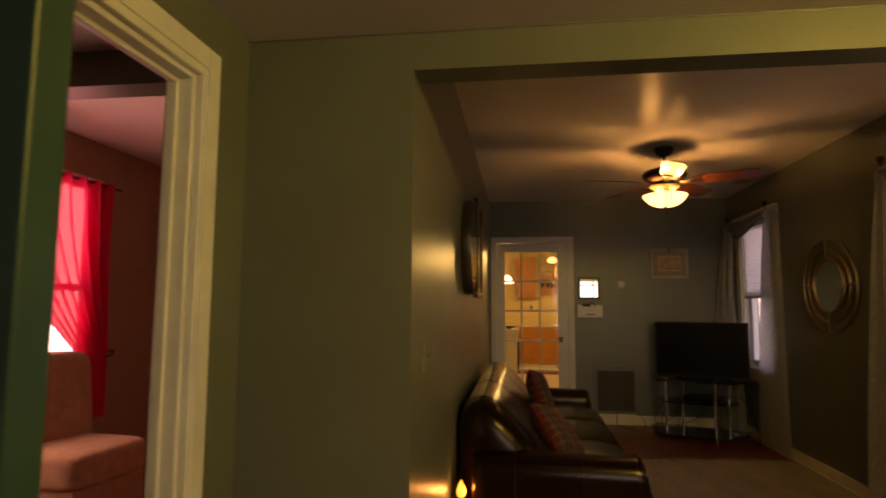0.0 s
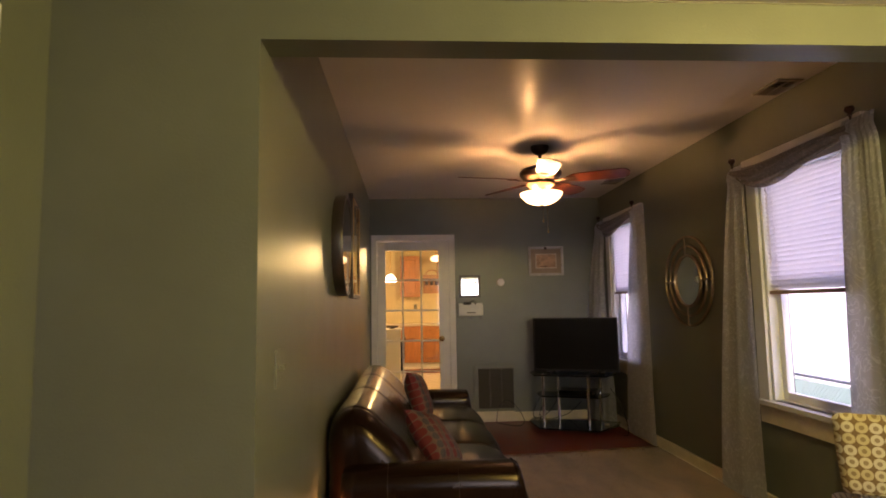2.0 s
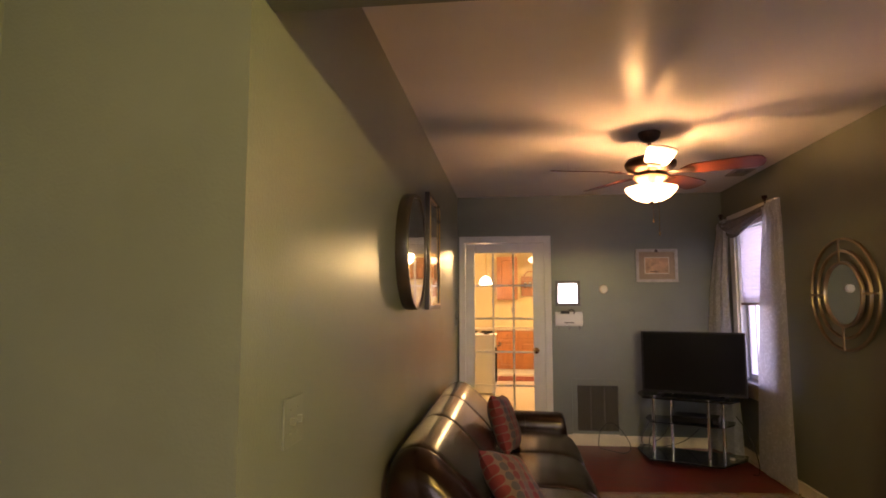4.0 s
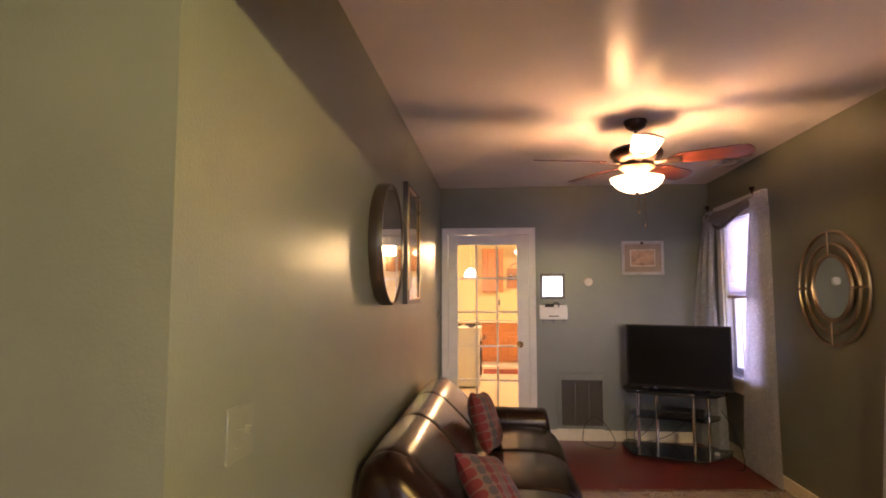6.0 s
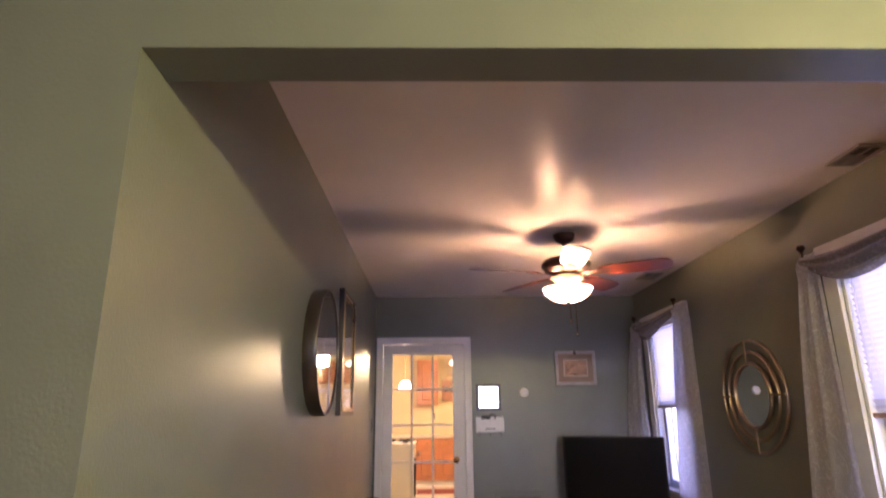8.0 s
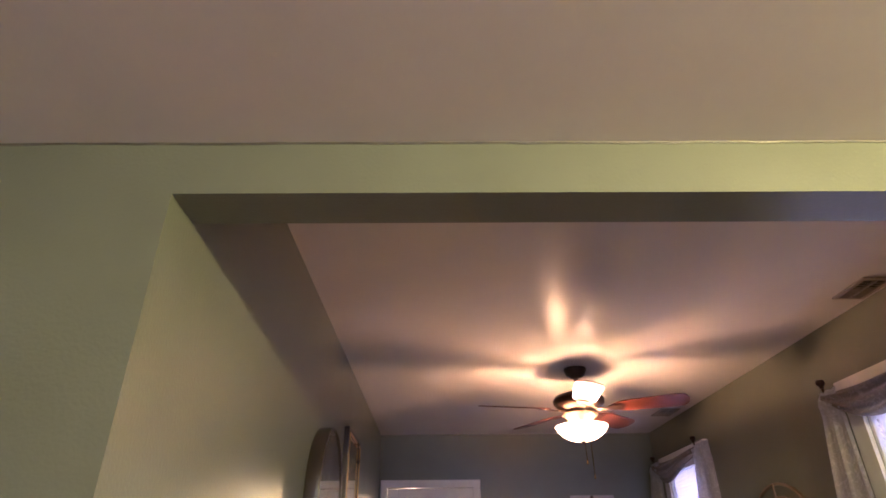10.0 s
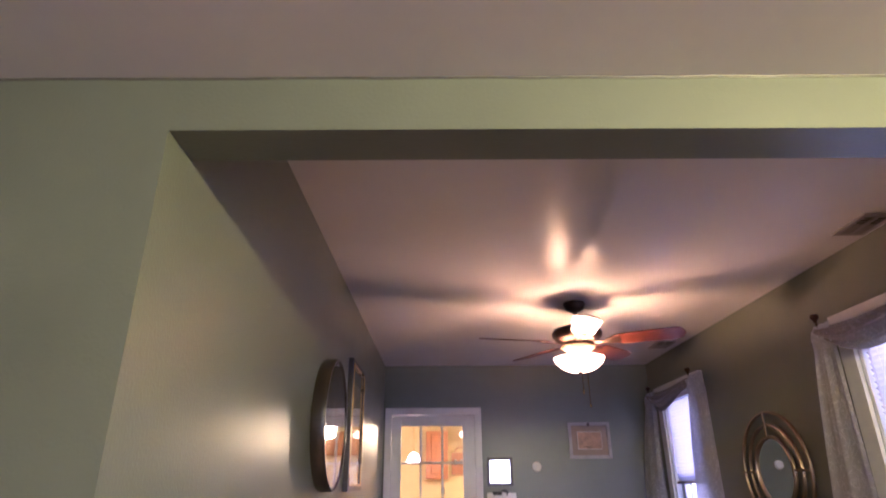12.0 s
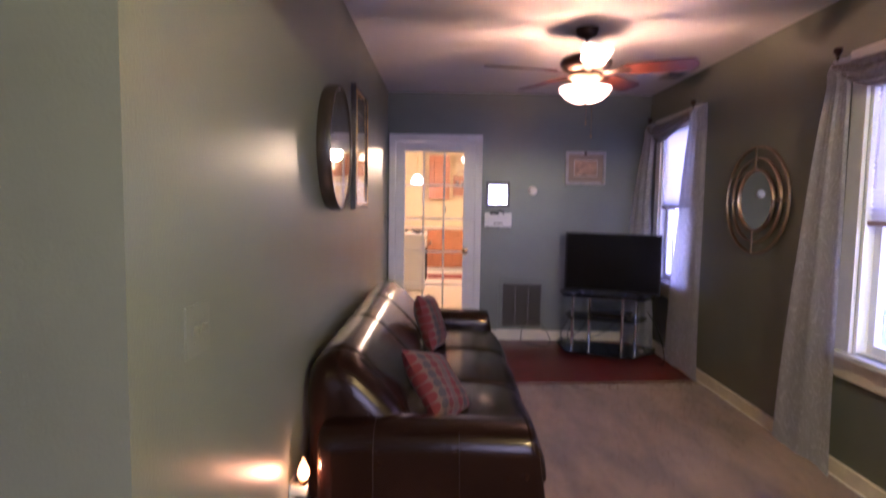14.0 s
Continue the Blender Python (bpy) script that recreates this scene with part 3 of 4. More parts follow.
for i in range(-8, 230):
    for sgn in (1, -1):
        ya, yb = -2.0 + i * 0.055, -2.0 + i * 0.055 + sgn * 0.88
        v0 = [wires.verts.new((0.004 * sgn + dx, ya, 0.02)) for dx in (-0.0016, 0.0016)]
        v1 = [wires.verts.new((0.004 * sgn + dx, yb, 0.90)) for dx in (0.0016, -0.0016)]
        w0 = [wires.verts.new((0.004 * sgn, y_, z_)) for y_, z_ in ((ya - 0.0016, 0.02), (ya + 0.0016, 0.02), (yb + 0.0016, 0.90), (yb - 0.0016, 0.90))]
        wires.faces.new(v0 + v1)
        wires.faces.new(w0)
tagged(part("mesh_wire", wires, FENCEM, fence), kind="stuff")

# ---- carpet ----
def carpet_edge(x):
    return 3.275 + 0.10 * x + 0.008 * math.sin(x * 31) + 0.006 * math.sin(x * 73 + 1)


def carpet_fn(u, v):
    x = 0.0 + (W - 0.034) * u
    y = -3.9 + (carpet_edge(x) + 3.9) * v
    return (x, y, 0.020 - (0.012 if v > 0.999 else 0))


carpet = tagged(part("carpet", grid(120, 40, carpet_fn), CARPET), "beige shag carpet with browner patches", "carpet", kind="structure")
rnd = random.Random(7)
tv_, tf_ = [], []
for i in range(12000):
    x = rnd.uniform(0.75, W - 0.04)
    y = rnd.uniform(1.0, 3.53) if i % 5 else carpet_edge(x) - rnd.uniform(-0.004, 0.03)
    if y > carpet_edge(x) + 0.006:
        continue
    a, h, s = rnd.uniform(0, 6.28), rnd.uniform(0.003, 0.007), rnd.uniform(0.003, 0.006)
    dx, dy = s * math.cos(a), s * math.sin(a)
    lx, ly = rnd.uniform(-0.008, 0.008), rnd.uniform(-0.008, 0.008)
    k = len(tv_)
    tv_ += [(x - dx, y - dy, 0.017), (x + dx, y + dy, 0.017), (x + lx, y + ly, 0.019 + h)]
    tf_.append((k, k + 1, k + 2))
me = bpy.data.meshes.new("carpet_tufts")
me.from_pydata(tv_, [], tf_)
me.materials.append(CARPET)
tagged(new("carpet_tufts", me), "short beige shag tufts of the carpet", "carpet pile", kind="stuff")


# ---- sofa ----
def puff(sx, sy, sz, e=0.35, n=18, crown=0.0, m=None):
    """A stuffed cushion: a rounded block, sx x sy x sz, fuller in the middle."""
    bm = bmesh.new()
    bmesh.ops.create_cube(bm, size=2)
    bmesh.ops.subdivide_edges(bm, edges=bm.edges, cuts=n, use_grid_fill=True)
    for v in bm.verts:
        p = v.co
        q = Vector((math.copysign(abs(p.x) ** 1.0, p.x), p.y, p.z))
        L = (abs(q.x) ** (2 / e) + abs(q.y) ** (2 / e) + abs(q.z) ** (2 / e)) ** (e / 2)
        q /= max(L, 1e-6)
        b = crown * (1 - q.x * q.x) * (1 - q.y * q.y)
        v.co = Vector((q.x * sx / 2, q.y * sy / 2, q.z * (sz / 2) * (1 + b)))
    if m is not None:
        bmesh.ops.transform(bm, matrix=m, verts=bm.verts)
    return bm


def smooth_loop(pts, n=6):
    """A closed smooth curve through the given corners."""
    out = []
    L = len(pts)
    for i in range(L):
        p0, p1, p2, p3 = (Vector(pts[(i + k - 1) % L]) for k in range(4))
        for j in range(n):
            t = j / n
            out.append(tuple(0.5 * ((2 * p1) + (p2 - p0) * t + (2 * p0 - 5 * p1 + 4 * p2 - p3) * t * t + (3 * p1 - p0 - 3 * p2 + p3) * t ** 3)))
    return out


def rounded_run(prof, stations):
    """A closed outline swept along y; stations are (y, scale, lift) and both ends are closed by their last outline."""
    bm = bmesh.new()
    cx = sum(p[0] for p in prof) / len(prof)
    cz = sum(p[1] for p in prof) / len(prof)
    rings = [[bm.verts.new((cx + (x - cx) * s_, y, cz + (z - cz) * s_ + dz)) for x, z in prof] for y, s_, dz in stations]
    n = len(prof)
    for a, b in zip(rings, rings[1:]):
        for i in range(n):
            bm.faces.new((a[i], a[(i + 1) % n], b[(i + 1) % n], b[i]))
    bm.faces.new(rings[0][::-1])
    bm.faces.new(rings[-1])
    bmesh.ops.recalc_face_normals(bm, faces=bm.faces)
    return bm


SY0, SY1 = 1.10, 3.73          # outer sides of the two arms
AI0, AI1 = 1.335, 3.50         # their inner sides
sofa = thing("sofa", "dark brown glossy leather three-seat sofa along the wall", "sofa")
part("base", boxes((0.12, SY0 + 0.03, 0.05, 0.96, SY1 - 0.03, 0.24), bevel=0.02), LEATHER, sofa, smooth=True)
back = smooth_loop([(0.030, 0.14), (0.022, 0.50), (0.018, 0.66), (0.050, 0.758), (0.125, 0.806), (0.215, 0.788), (0.300, 0.716), (0.385, 0.628), (0.440, 0.545), (0.455, 0.43), (0.40, 0.20), (0.20, 0.12)], 7)
seat = smooth_loop([(0.36, 0.24), (0.37, 0.40), (0.48, 0.440), (0.66, 0.452), (0.84, 0.448), (0.955, 0.424), (1.020, 0.365), (1.045, 0.285), (1.030, 0.215), (0.86, 0.19), (0.60, 0.19)], 6)
CUT = [1.375, 2.075, 2.765, 3.455]   # seams across the back
for i in range(3):
    a, b = CUT[i], CUT[i + 1]
    st = [(a - 0.002, 0.962, 0), (a + 0.004, 0.980, 0), (a + 0.014, 0.994, 0), (a + 0.05, 1.0, 0.001)] + [(a + 0.05 + (b - a - 0.1) * k / 10, 1.0 + 0.010 * math.sin(math.pi * k / 10), 0.002 * math.sin(math.pi * k / 10)) for k in range(1, 10)]
    st += [(b - 0.05, 1.0, 0.001), (b - 0.014, 0.994, 0), (b - 0.004, 0.980, 0), (b + 0.002, 0.962, 0)]
    part("back_cushion", rounded_run(back, st), LEATHER, sofa, smooth=True)
    a, b = AI0 + (AI1 - AI0) * i / 3, AI0 + (AI1 - AI0) * (i + 1) / 3
    st = [(a + 0.001, 0.90, 0), (a + 0.006, 0.945, 0), (a + 0.020, 0.98, 0), (a + 0.06, 1.0, 0.002)] + [(a + 0.06 + (b - a - 0.12) * k / 8, 1.0 + 0.012 * math.sin(math.pi * k / 8), 0.002 + 0.014 * math.sin(math.pi * k / 8)) for k in range(1, 8)]
    st += [(b - 0.06, 1.0, 0.002), (b - 0.020, 0.98, 0), (b - 0.006, 0.945, 0), (b - 0.001, 0.90, 0)]
    part("seat_cushion", rounded_run(seat, st), LEATHER, sofa, smooth=True)
# padded cheeks that close the back at both ends
for y, d in ((CUT[0], -1), (CUT[3], 1)):
    part("back_cheek", rounded_run(back, [(y - d * 0.002, 0.965, 0), (y + d * 0.008, 0.984, 0), (y + d * 0.022, 0.985, 0), (y + d * 0.045, 0.972, -0.001), (y + d * 0.070, 0.947, -0.003), (y + d * 0.094, 0.908, -0.006),
                                          (y + d * 0.114, 0.852, -0.010), (y + d * 0.130, 0.778, -0.014), (y + d * 0.142, 0.675, -0.018), (y + d * 0.150, 0.53, -0.021), (y + d * 0.155, 0.30, -0.023), (y + d * 0.157, 0.08, -0.023)]), LEATHER, sofa, smooth=True)
armp = smooth_loop([(0.012, 0.05), (0.004, 0.24), (-0.004, 0.40), (-0.004, 0.475), (0.022, 0.528), (0.075, 0.552), (0.150, 0.553), (0.212, 0.530), (0.240, 0.475), (0.236, 0.38), (0.225, 0.22), (0.222, 0.05)], 5)


def arm(y_at, flip):
    """A padded arm, boxy with a soft rolled top and a front that leans out towards its foot."""
    st = [(0.105, 0.80, 0), (0.112, 0.90, 0), (0.130, 0.96, 0), (0.165, 0.99, 0)] + [(0.165 + 0.735 * k / 12, 1.0 + 0.012 * math.sin(math.pi * k / 12), 0.004 * math.sin(math.pi * k / 12)) for k in range(13)]
    st += [(0.925, 0.992, 0), (0.940, 0.975, 0), (0.950, 0.945, 0), (0.953, 0.90, 0), (0.956, 0.70, 0), (0.958, 0.30, 0)]
    bm = rounded_run(armp, st)
    for v in bm.verts:
        x, y, z = v.co
        lean = 0.055 * max(0.0, min(1.0, (0.56 - z) / 0.35)) * max(0.0, (y - 0.6) / 0.36)
        v.co = Vector((y + lean, y_at + (x if not flip else -x), max(0.045, z)))
    bmesh.ops.recalc_face_normals(bm, faces=bm.faces)
    a = part("arm", bm, LEATHER, sofa, smooth=True)
    g = -1 if flip else 1
    cy, cz = 0.118, 0.32
    def edge(x0, k, r, material, name):
        pts = []
        for px, pz in armp:
            if pz > 0.10:
                lean = 0.055 * max(0.0, min(1.0, (0.56 - pz) / 0.35)) * max(0.0, (x0 - 0.6) / 0.36)
                pts.append((x0 + lean, y_at + g * (cy + (px - cy) * k), cz + (pz - cz) * k))
        part(name, tube(pts, r, 6), material, a, smooth=True)
    edge(0.930, 1.004, 0.0035, LEATHER, "piping")
    edge(0.655, 1.016, 0.0014, STITCH, "seam")
    edge(0.325, 1.014, 0.0014, STITCH, "seam")


arm(SY0, False)
arm(SY1, True)
part("front_rail", boxes((0.93, AI0 - 0.02, 0.06, 1.000, AI1 + 0.02, 0.23), bevel=0.02), LEATHER, sofa, smooth=True)
for x, y in ((0.20, SY0 + 0.12), (0.88, SY0 + 0.12), (0.20, SY1 - 0.12), (0.88, SY1 - 0.12)):
    part("leg", lathe([(0, 0), (0.022, 0), (0.030, 0.055), (0, 0.055)], 14, pose(x, y, 0.018 if y < 3.0 else 0.0)), DARKFRAME, sofa, smooth=True)


def pillow(m, seed):
    ob = thing("throw_pillow", "red and tan throw pillow with dark dots on the sofa", "pillow", m, group="throw pillows")
    rr = random.Random(seed)

    def face(sign):
        def fn(u, v):
            x, y = 2 * u - 1, 2 * v - 1
            pin = 1 - 0.07 * (1 - x * x) * 0 - 0.06 * (abs(x * y))
            t = ((1 - x ** 4) * (1 - y ** 4)) ** 0.55
            px = 0.195 * x * (1 - 0.07 * (1 - y * y)) 
            py = 0.195 * y * (1 - 0.07 * (1 - x * x))
            return (px, py, sign * 0.075 * t + 0.006 * math.sin(5 * x + seed) * math.sin(4 * y) * t)
        return fn
    bm = grid(26, 26, face(1), uv=lambda a, b: (a * 0.40, b * 0.40))
    b2 = grid(26, 26, face(-1), uv=lambda a, b: (a * 0.40, b * 0.40))
    me2 = bpy.data.meshes.new("t")
    b2.to_mesh(me2)
    b2.free()
    bm.from_mesh(me2)
    bpy.data.meshes.remove(me2)
    bmesh.ops.remove_doubles(bm, verts=bm.verts, dist=1e-4)
    bmesh.ops.recalc_face_normals(bm, faces=bm.faces)
    part("cover", bm, PILLOW, ob, smooth=True)
    return ob


pillow(pose(0.505, 2.78, 0.628, 72, 8, 80) @ Matrix.Scale(0.97, 4), 1)
pillow(pose(0.565, 1.60, 0.575, 50, 16, 62) @ Matrix.Scale(0.92, 4), 2)

# ---- television and stand ----
CS = pose(2.20, 4.46, 0, 0, 0, -23)
stand = thing("tv_stand", "three-tier black glass television stand with chrome poles", "tv stand", CS @ pose(-0.05, 0, 0))


def slab(w0, w1, dback, dfront, z0, z1):
    """A glass shelf with a cut front: wide at the back, bevelled corners in front."""
    bm = bmesh.new()
    outl = [(-w0, dback), (w0, dback), (w0, dback - 0.16), (w1, -dfront), (-w1, -dfront), (-w0, dback - 0.16)]
    lo = [bm.verts.new((x, y, z0)) for x, y in outl]
    hi = [bm.verts.new((x, y, z1)) for x, y in outl]
    bm.faces.new(lo[::-1])
    bm.faces.new(hi)
    for i in range(6):
        bm.faces.new((lo[i], lo[(i + 1) % 6], hi[(i + 1) % 6], hi[i]))
    bmesh.ops.bevel(bm, geom=list(bm.edges), offset=0.003, segments=1, affect="EDGES")
    return bm


part("top_shelf", slab(0.45, 0.36, 0.20, 0.22, 0.555, 0.567), BLACKGLASS, stand)
part("middle_shelf", slab(0.38, 0.30, 0.18, 0.17, 0.335, 0.345), BLACKGLASS, stand)
part("base_shelf", slab(0.47, 0.30, 0.20, 0.31, 0.035, 0.050), BLACKGLASS, stand)
for x, y in ((-0.28, -0.13), (0.19, -0.20), (-0.16, 0.13), (0.285, 0.10)):
    part("pole_cap", lathe([(0, 0.567), (0.019, 0.567), (0.017, 0.574), (0, 0.576)], 16, pose(x, y, 0)), CHROME, stand, smooth=True)
    part("pole", lathe([(0, 0.0), (0.022, 0.0), (0.022, 0.035), (0.016, 0.036), (0.016, 0.333), (0.020, 0.334), (0.020, 0.346), (0.016, 0.347), (0.016, 0.553), (0, 0.553)], 16, pose(x, y, 0)), CHROME, stand, smooth=True)
tv = thing("television", "black flat-screen television switched off, on a glass stand", "television", CS @ pose(0, 0.02, 0.569))
part("foot_left", boxes((-0.30, -0.09, 0, -0.26, 0.10, 0.018), bevel=0.004), BLACK, tv)
part("foot_right", boxes((0.26, -0.09, 0, 0.30, 0.10, 0.018), bevel=0.004), BLACK, tv)
part("case", boxes((-0.445, -0.008, 0.018, 0.445, 0.045, 0.585), bevel=0.006), BLACK, tv, smooth=True)
part("bezel", boxes((-0.445, -0.020, 0.571, 0.445, -0.008, 0.585), (-0.445, -0.020, 0.018, 0.445, -0.008, 0.038), (-0.445, -0.020, 0.038, -0.431, -0.008, 0.571), (0.431, -0.020, 0.038, 0.445, -0.008, 0.571)), BLACK, tv)
part("screen", boxes((-0.431, -0.013, 0.038, 0.431, -0.008, 0.571)), SCREEN, tv, "glossy black screen")
part("badge", boxes((-0.02, -0.0215, 0.025, 0.02, -0.020, 0.031)), CHROME, tv)
sb = thing("media_box", "black media box on the middle glass shelf", "media player", CS @ pose(0.02, 0.0, 0.346))
part("case", boxes((-0.19, -0.11, 0.004, 0.19, 0.12, 0.058), bevel=0.005), BLACK, sb)
part("front_panel", boxes((-0.185, -0.114, 0.010, 0.185, -0.110, 0.052), bevel=0.001), BLACKGLASS, sb)
for k, pts in enumerate((
        [(1.40, 4.86, 0.012), (1.42, 4.85, 0.16), (1.50, 4.82, 0.25), (1.60, 4.80, 0.20), (1.68, 4.72, 0.06), (1.62, 4.62, 0.012), (1.48, 4.70, 0.012), (1.40, 4.80, 0.012)],
        [(1.88, 4.72, 0.32), (1.80, 4.78, 0.12), (1.85, 4.82, 0.05), (2.0, 4.84, 0.12), (2.10, 4.80, 0.30)],
        [(1.96, 4.75, 0.32), (1.88, 4.82, 0.10), (1.95, 4.86, 0.02), (2.2, 4.85, 0.08), (2.35, 4.80, 0.22)],
        [(2.52, 4.34, 0.42), (2.58, 4.25, 0.30), (2.60, 4.12, 0.12), (2.58, 4.05, 0.012), (2.52, 4.02, 0.012)])):
    sp = []
    for i in range(len(pts) - 1):
        a, b, c, d = (Vector(pts[max(0, min(len(pts) - 1, i + j - 1))]) for j in range(4))
        for q in range(8):
            t = q / 8
            sp.append(0.5 * ((2 * b) + (c - a) * t + (2 * a - 5 * b + 4 * c - d) * t * t + (3 * b - a - 3 * c + d) * t ** 3))
    sp.append(Vector(pts[-1]))
    tagged(part("power_cable", tube(sp, 0.004, 6), CABLE, smooth=True), "thin black cable trailing behind the television stand", "cable", group="cables")

# ---- ceiling fan ----
fan = thing("ceiling_fan", "bronze five-blade ceiling fan with lit glass bowl", "ceiling fan", pose(FAN[0], FAN[1], 0))
part("canopy", lathe([(0, H), (0.072, H), (0.074, H - 0.012), (0.060, H - 0.045), (0.030, H - 0.065), (0.016, H - 0.068)], 32), BRONZE, fan, smooth=True)
part("downrod", lathe([(0.013, H - 0.06), (0.013, 2.35)], 16), BRONZE, fan, smooth=True)
part("motor_housing", lathe([(0.013, 2.410), (0.034, 2.405), (0.040, 2.385), (0.095, 2.378), (0.148, 2.360), (0.165, 2.336), (0.162, 2.312), (0.140, 2.286), (0.100, 2.262), (0.060, 2.246), (0, 2.246)], 40), BRONZE, fan, smooth=True)
part("switch_housing", lathe([(0, 2.246), (0.112, 2.246), (0.106, 2.232), (0.078, 2.214), (0.062, 2.196), (0, 2.196)], 32), FITTER, fan, smooth=True)
part("light_stem", lathe([(0, 2.196), (0.012, 2.196), (0.012, 2.082), (0, 2.082)], 16), BRONZE, fan, smooth=True)
part("light_bowl", lathe([(0.160, 2.172), (0.165, 2.170), (0.162, 2.160), (0.147, 2.136), (0.122, 2.112), (0.092, 2.094), (0.060, 2.083), (0.0, 2.080)], 48), LAMPW, fan, "lit white alabaster glass bowl", True)
part("finial", lathe([(0, 2.081), (0.016, 2.080), (0.012, 2.072), (0.007, 2.064), (0, 2.060)], 16), BRONZE, fan, smooth=True)
for i in range(5):
    a = -97 + 72 * i
    R = pose(0, 0, 2.270, 0, 0, a)

    def blade_fn(u, v):
        s = 0.20 + 0.47 * u
        hw = 0.062 + 0.018 * math.sin(min(1, u * 1.1) * 1.6)
        if u > 0.86:
            hw *= max(0.0, 1 - ((u - 0.86) / 0.142) ** 2.4) ** 0.5
        if u < 0.22:
            hw *= 0.30 + 0.70 * math.sin(u / 0.22 * math.pi / 2) ** 0.8
        w = (2 * v - 1) * hw
        return (s, w, 0)
    top = grid(30, 6, blade_fn)
    geo = bmesh.ops.extrude_face_region(top, geom=list(top.faces))
    bmesh.ops.translate(top, vec=(0, 0, 0.007), verts=[v for v in geo["geom"] if isinstance(v, bmesh.types.BMVert)])
    bmesh.ops.recalc_face_normals(top, faces=top.faces)
    bmesh.ops.transform(top, matrix=R @ pose(0, 0, 0, -13), verts=top.verts)
    bl = part("blade", top, BLADE, fan, "reddish mahogany blade")
    ib = boxes((0.085, -0.020, -0.010, 0.20, 0.020, -0.004), (0.19, -0.038, -0.007, 0.27, 0.038, -0.002), bevel=0.0015)
    bmesh.ops.transform(ib, matrix=R @ pose(0, 0, 0, -13 * 0.9), verts=ib.verts)
    part("blade_iron", ib, BRONZE, bl)
for x, z in ((-0.03, 1.935), (0.004, 1.855)):
    ch = part("pull_chain", tube([(x, -0.06, 2.205), (x, -0.166, 2.18), (x, -0.168, z)], 0.0026, 5), BRASS, fan)
    part("chain_pull", lathe([(0, 0), (0.006, 0.004), (0.005, 0.020), (0, 0.026)], 10, pose(x, -0.168, z - 0.02)), BRASS, ch, smooth=True)

# ---- things on the walls ----
clock = thing("wall_clock", "large round wall clock with deep dark rim", "clock", pose(0, 1.90, 1.69, 0, 90, 0))
part("rim", lathe([(0.305, 0.0), (0.310, 0.01), (0.310, 0.060), (0.306, 0.066), (0.298, 0.066), (0.295, 0.058), (0.295, 0.0)], 64), DARKFRAME, clock, smooth=True)
part("dial", lathe([(0, 0.030), (0.2945, 0.030), (0.2945, 0.004), (0, 0.004)], 64), mat("bronze_dial", (0.14, 0.085, 0.05), 0.25, 0.4, var=0.3, scale=9), clock, "bronze-brown clock dial")
part("glass", lathe([(0, 0.060), (0.2945, 0.060), (0.2945, 0.058), (0, 0.058)], 64), FRAMEGLASS, clock).visible_shadow = False
for i in range(12):
    part("hour_mark", boxes((-0.008, 0.205, 0.0305, 0.008, 0.255, 0.0335)), BRASS, clock).rotation_euler = (0, 0, i * math.pi / 6)
part("hour_hand", boxes((-0.007, -0.03, 0.036, 0.007, 0.13, 0.039)), BLACK, clock).rotation_euler = (0, 0, 1.0)
part("minute_hand", boxes((-0.005, -0.04, 0.042, 0.005, 0.20, 0.045)), BLACK, clock).rotation_euler = (0, 0, 2.6)


def framed(name, m, w, h, fw, depth, fmat, mats, label, category):
    """A framed picture: local x across, z up, facing -y, its back on y = 0. mats: (inset, material) from outside in."""
    ob = thing(name, label, category, m)
    part("frame", boxes((-w / 2, -depth, 0, -w / 2 + fw, 0, h), (w / 2 - fw, -depth, 0, w / 2, 0, h), (-w / 2 + fw, -depth, 0, w / 2 - fw, 0, fw), (-w / 2 + fw, -depth, h - fw, w / 2 - fw, 0, h), bevel=0.003), fmat, ob)
    y = -0.006
    for i, (ins, mm, nm) in enumerate(mats):
        part(nm, boxes((-w / 2 + fw + ins, y - 0.003, fw + ins, w / 2 - fw - ins, y, h - fw - ins)), mm, ob)
        y -= 0.0034
    return ob


GILT = mat("gilt_edge", (0.55, 0.33, 0.10), 0.28, 0.9, var=0.15)
MATDARK = mat("dark_mat_board", (0.10, 0.07, 0.055), 0.7, var=0.1)
p2 = framed("framed_picture", pose(0, 2.86, 1.375, 0, 0, 90), 0.58, 0.775, 0.028, 0.032, DARKFRAME, [(0, MATDARK, "mat"), (0.10, PAPER, "mat"), (0.125, SEPIA, "print")],
            "tall dark-framed glazed picture with gilt edge", "picture")
part("gilt_lip", boxes((-0.262, -0.036, 0.028, -0.250, -0.030, 0.747), (0.250, -0.036, 0.028, 0.262, -0.030, 0.747), (-0.250, -0.036, 0.028, 0.250, -0.030, 0.040), (-0.250, -0.036, 0.735, 0.250, -0.030, 0.747)), GILT, p2)
part("glass", boxes((-0.25, -0.024, 0.04, 0.25, -0.021, 0.735)), FRAMEGLASS, p2).visible_shadow = False
p1 = framed("framed_print", pose(2.035, D, 1.632), 0.412, 0.338, 0.030, 0.022, GREYFRAME, [(0, mat("taupe_mat", (0.30, 0.22, 0.15), 0.9, var=0.1), "mat"), (0.055, PAPER, "mat"), (0.062, SEPIA, "print")],
            "small sepia print in a whitewashed wooden frame", "picture")
part("rosette", lathe([(0, 0), (0.016, 0), (0.013, 0.006), (0, 0.008)], 14, pose(-0.005, -0.022, 0.318, 90)), BRONZE, p1, smooth=True)
part("caption_bar", boxes((-0.07, -0.0205, 0.105, 0.0, -0.0195, 0.112)), BRONZE, p1)
sm = thing("small_mirror", "small square mirror in a dark wooden frame", "mirror", pose(1.139, D, 1.392))
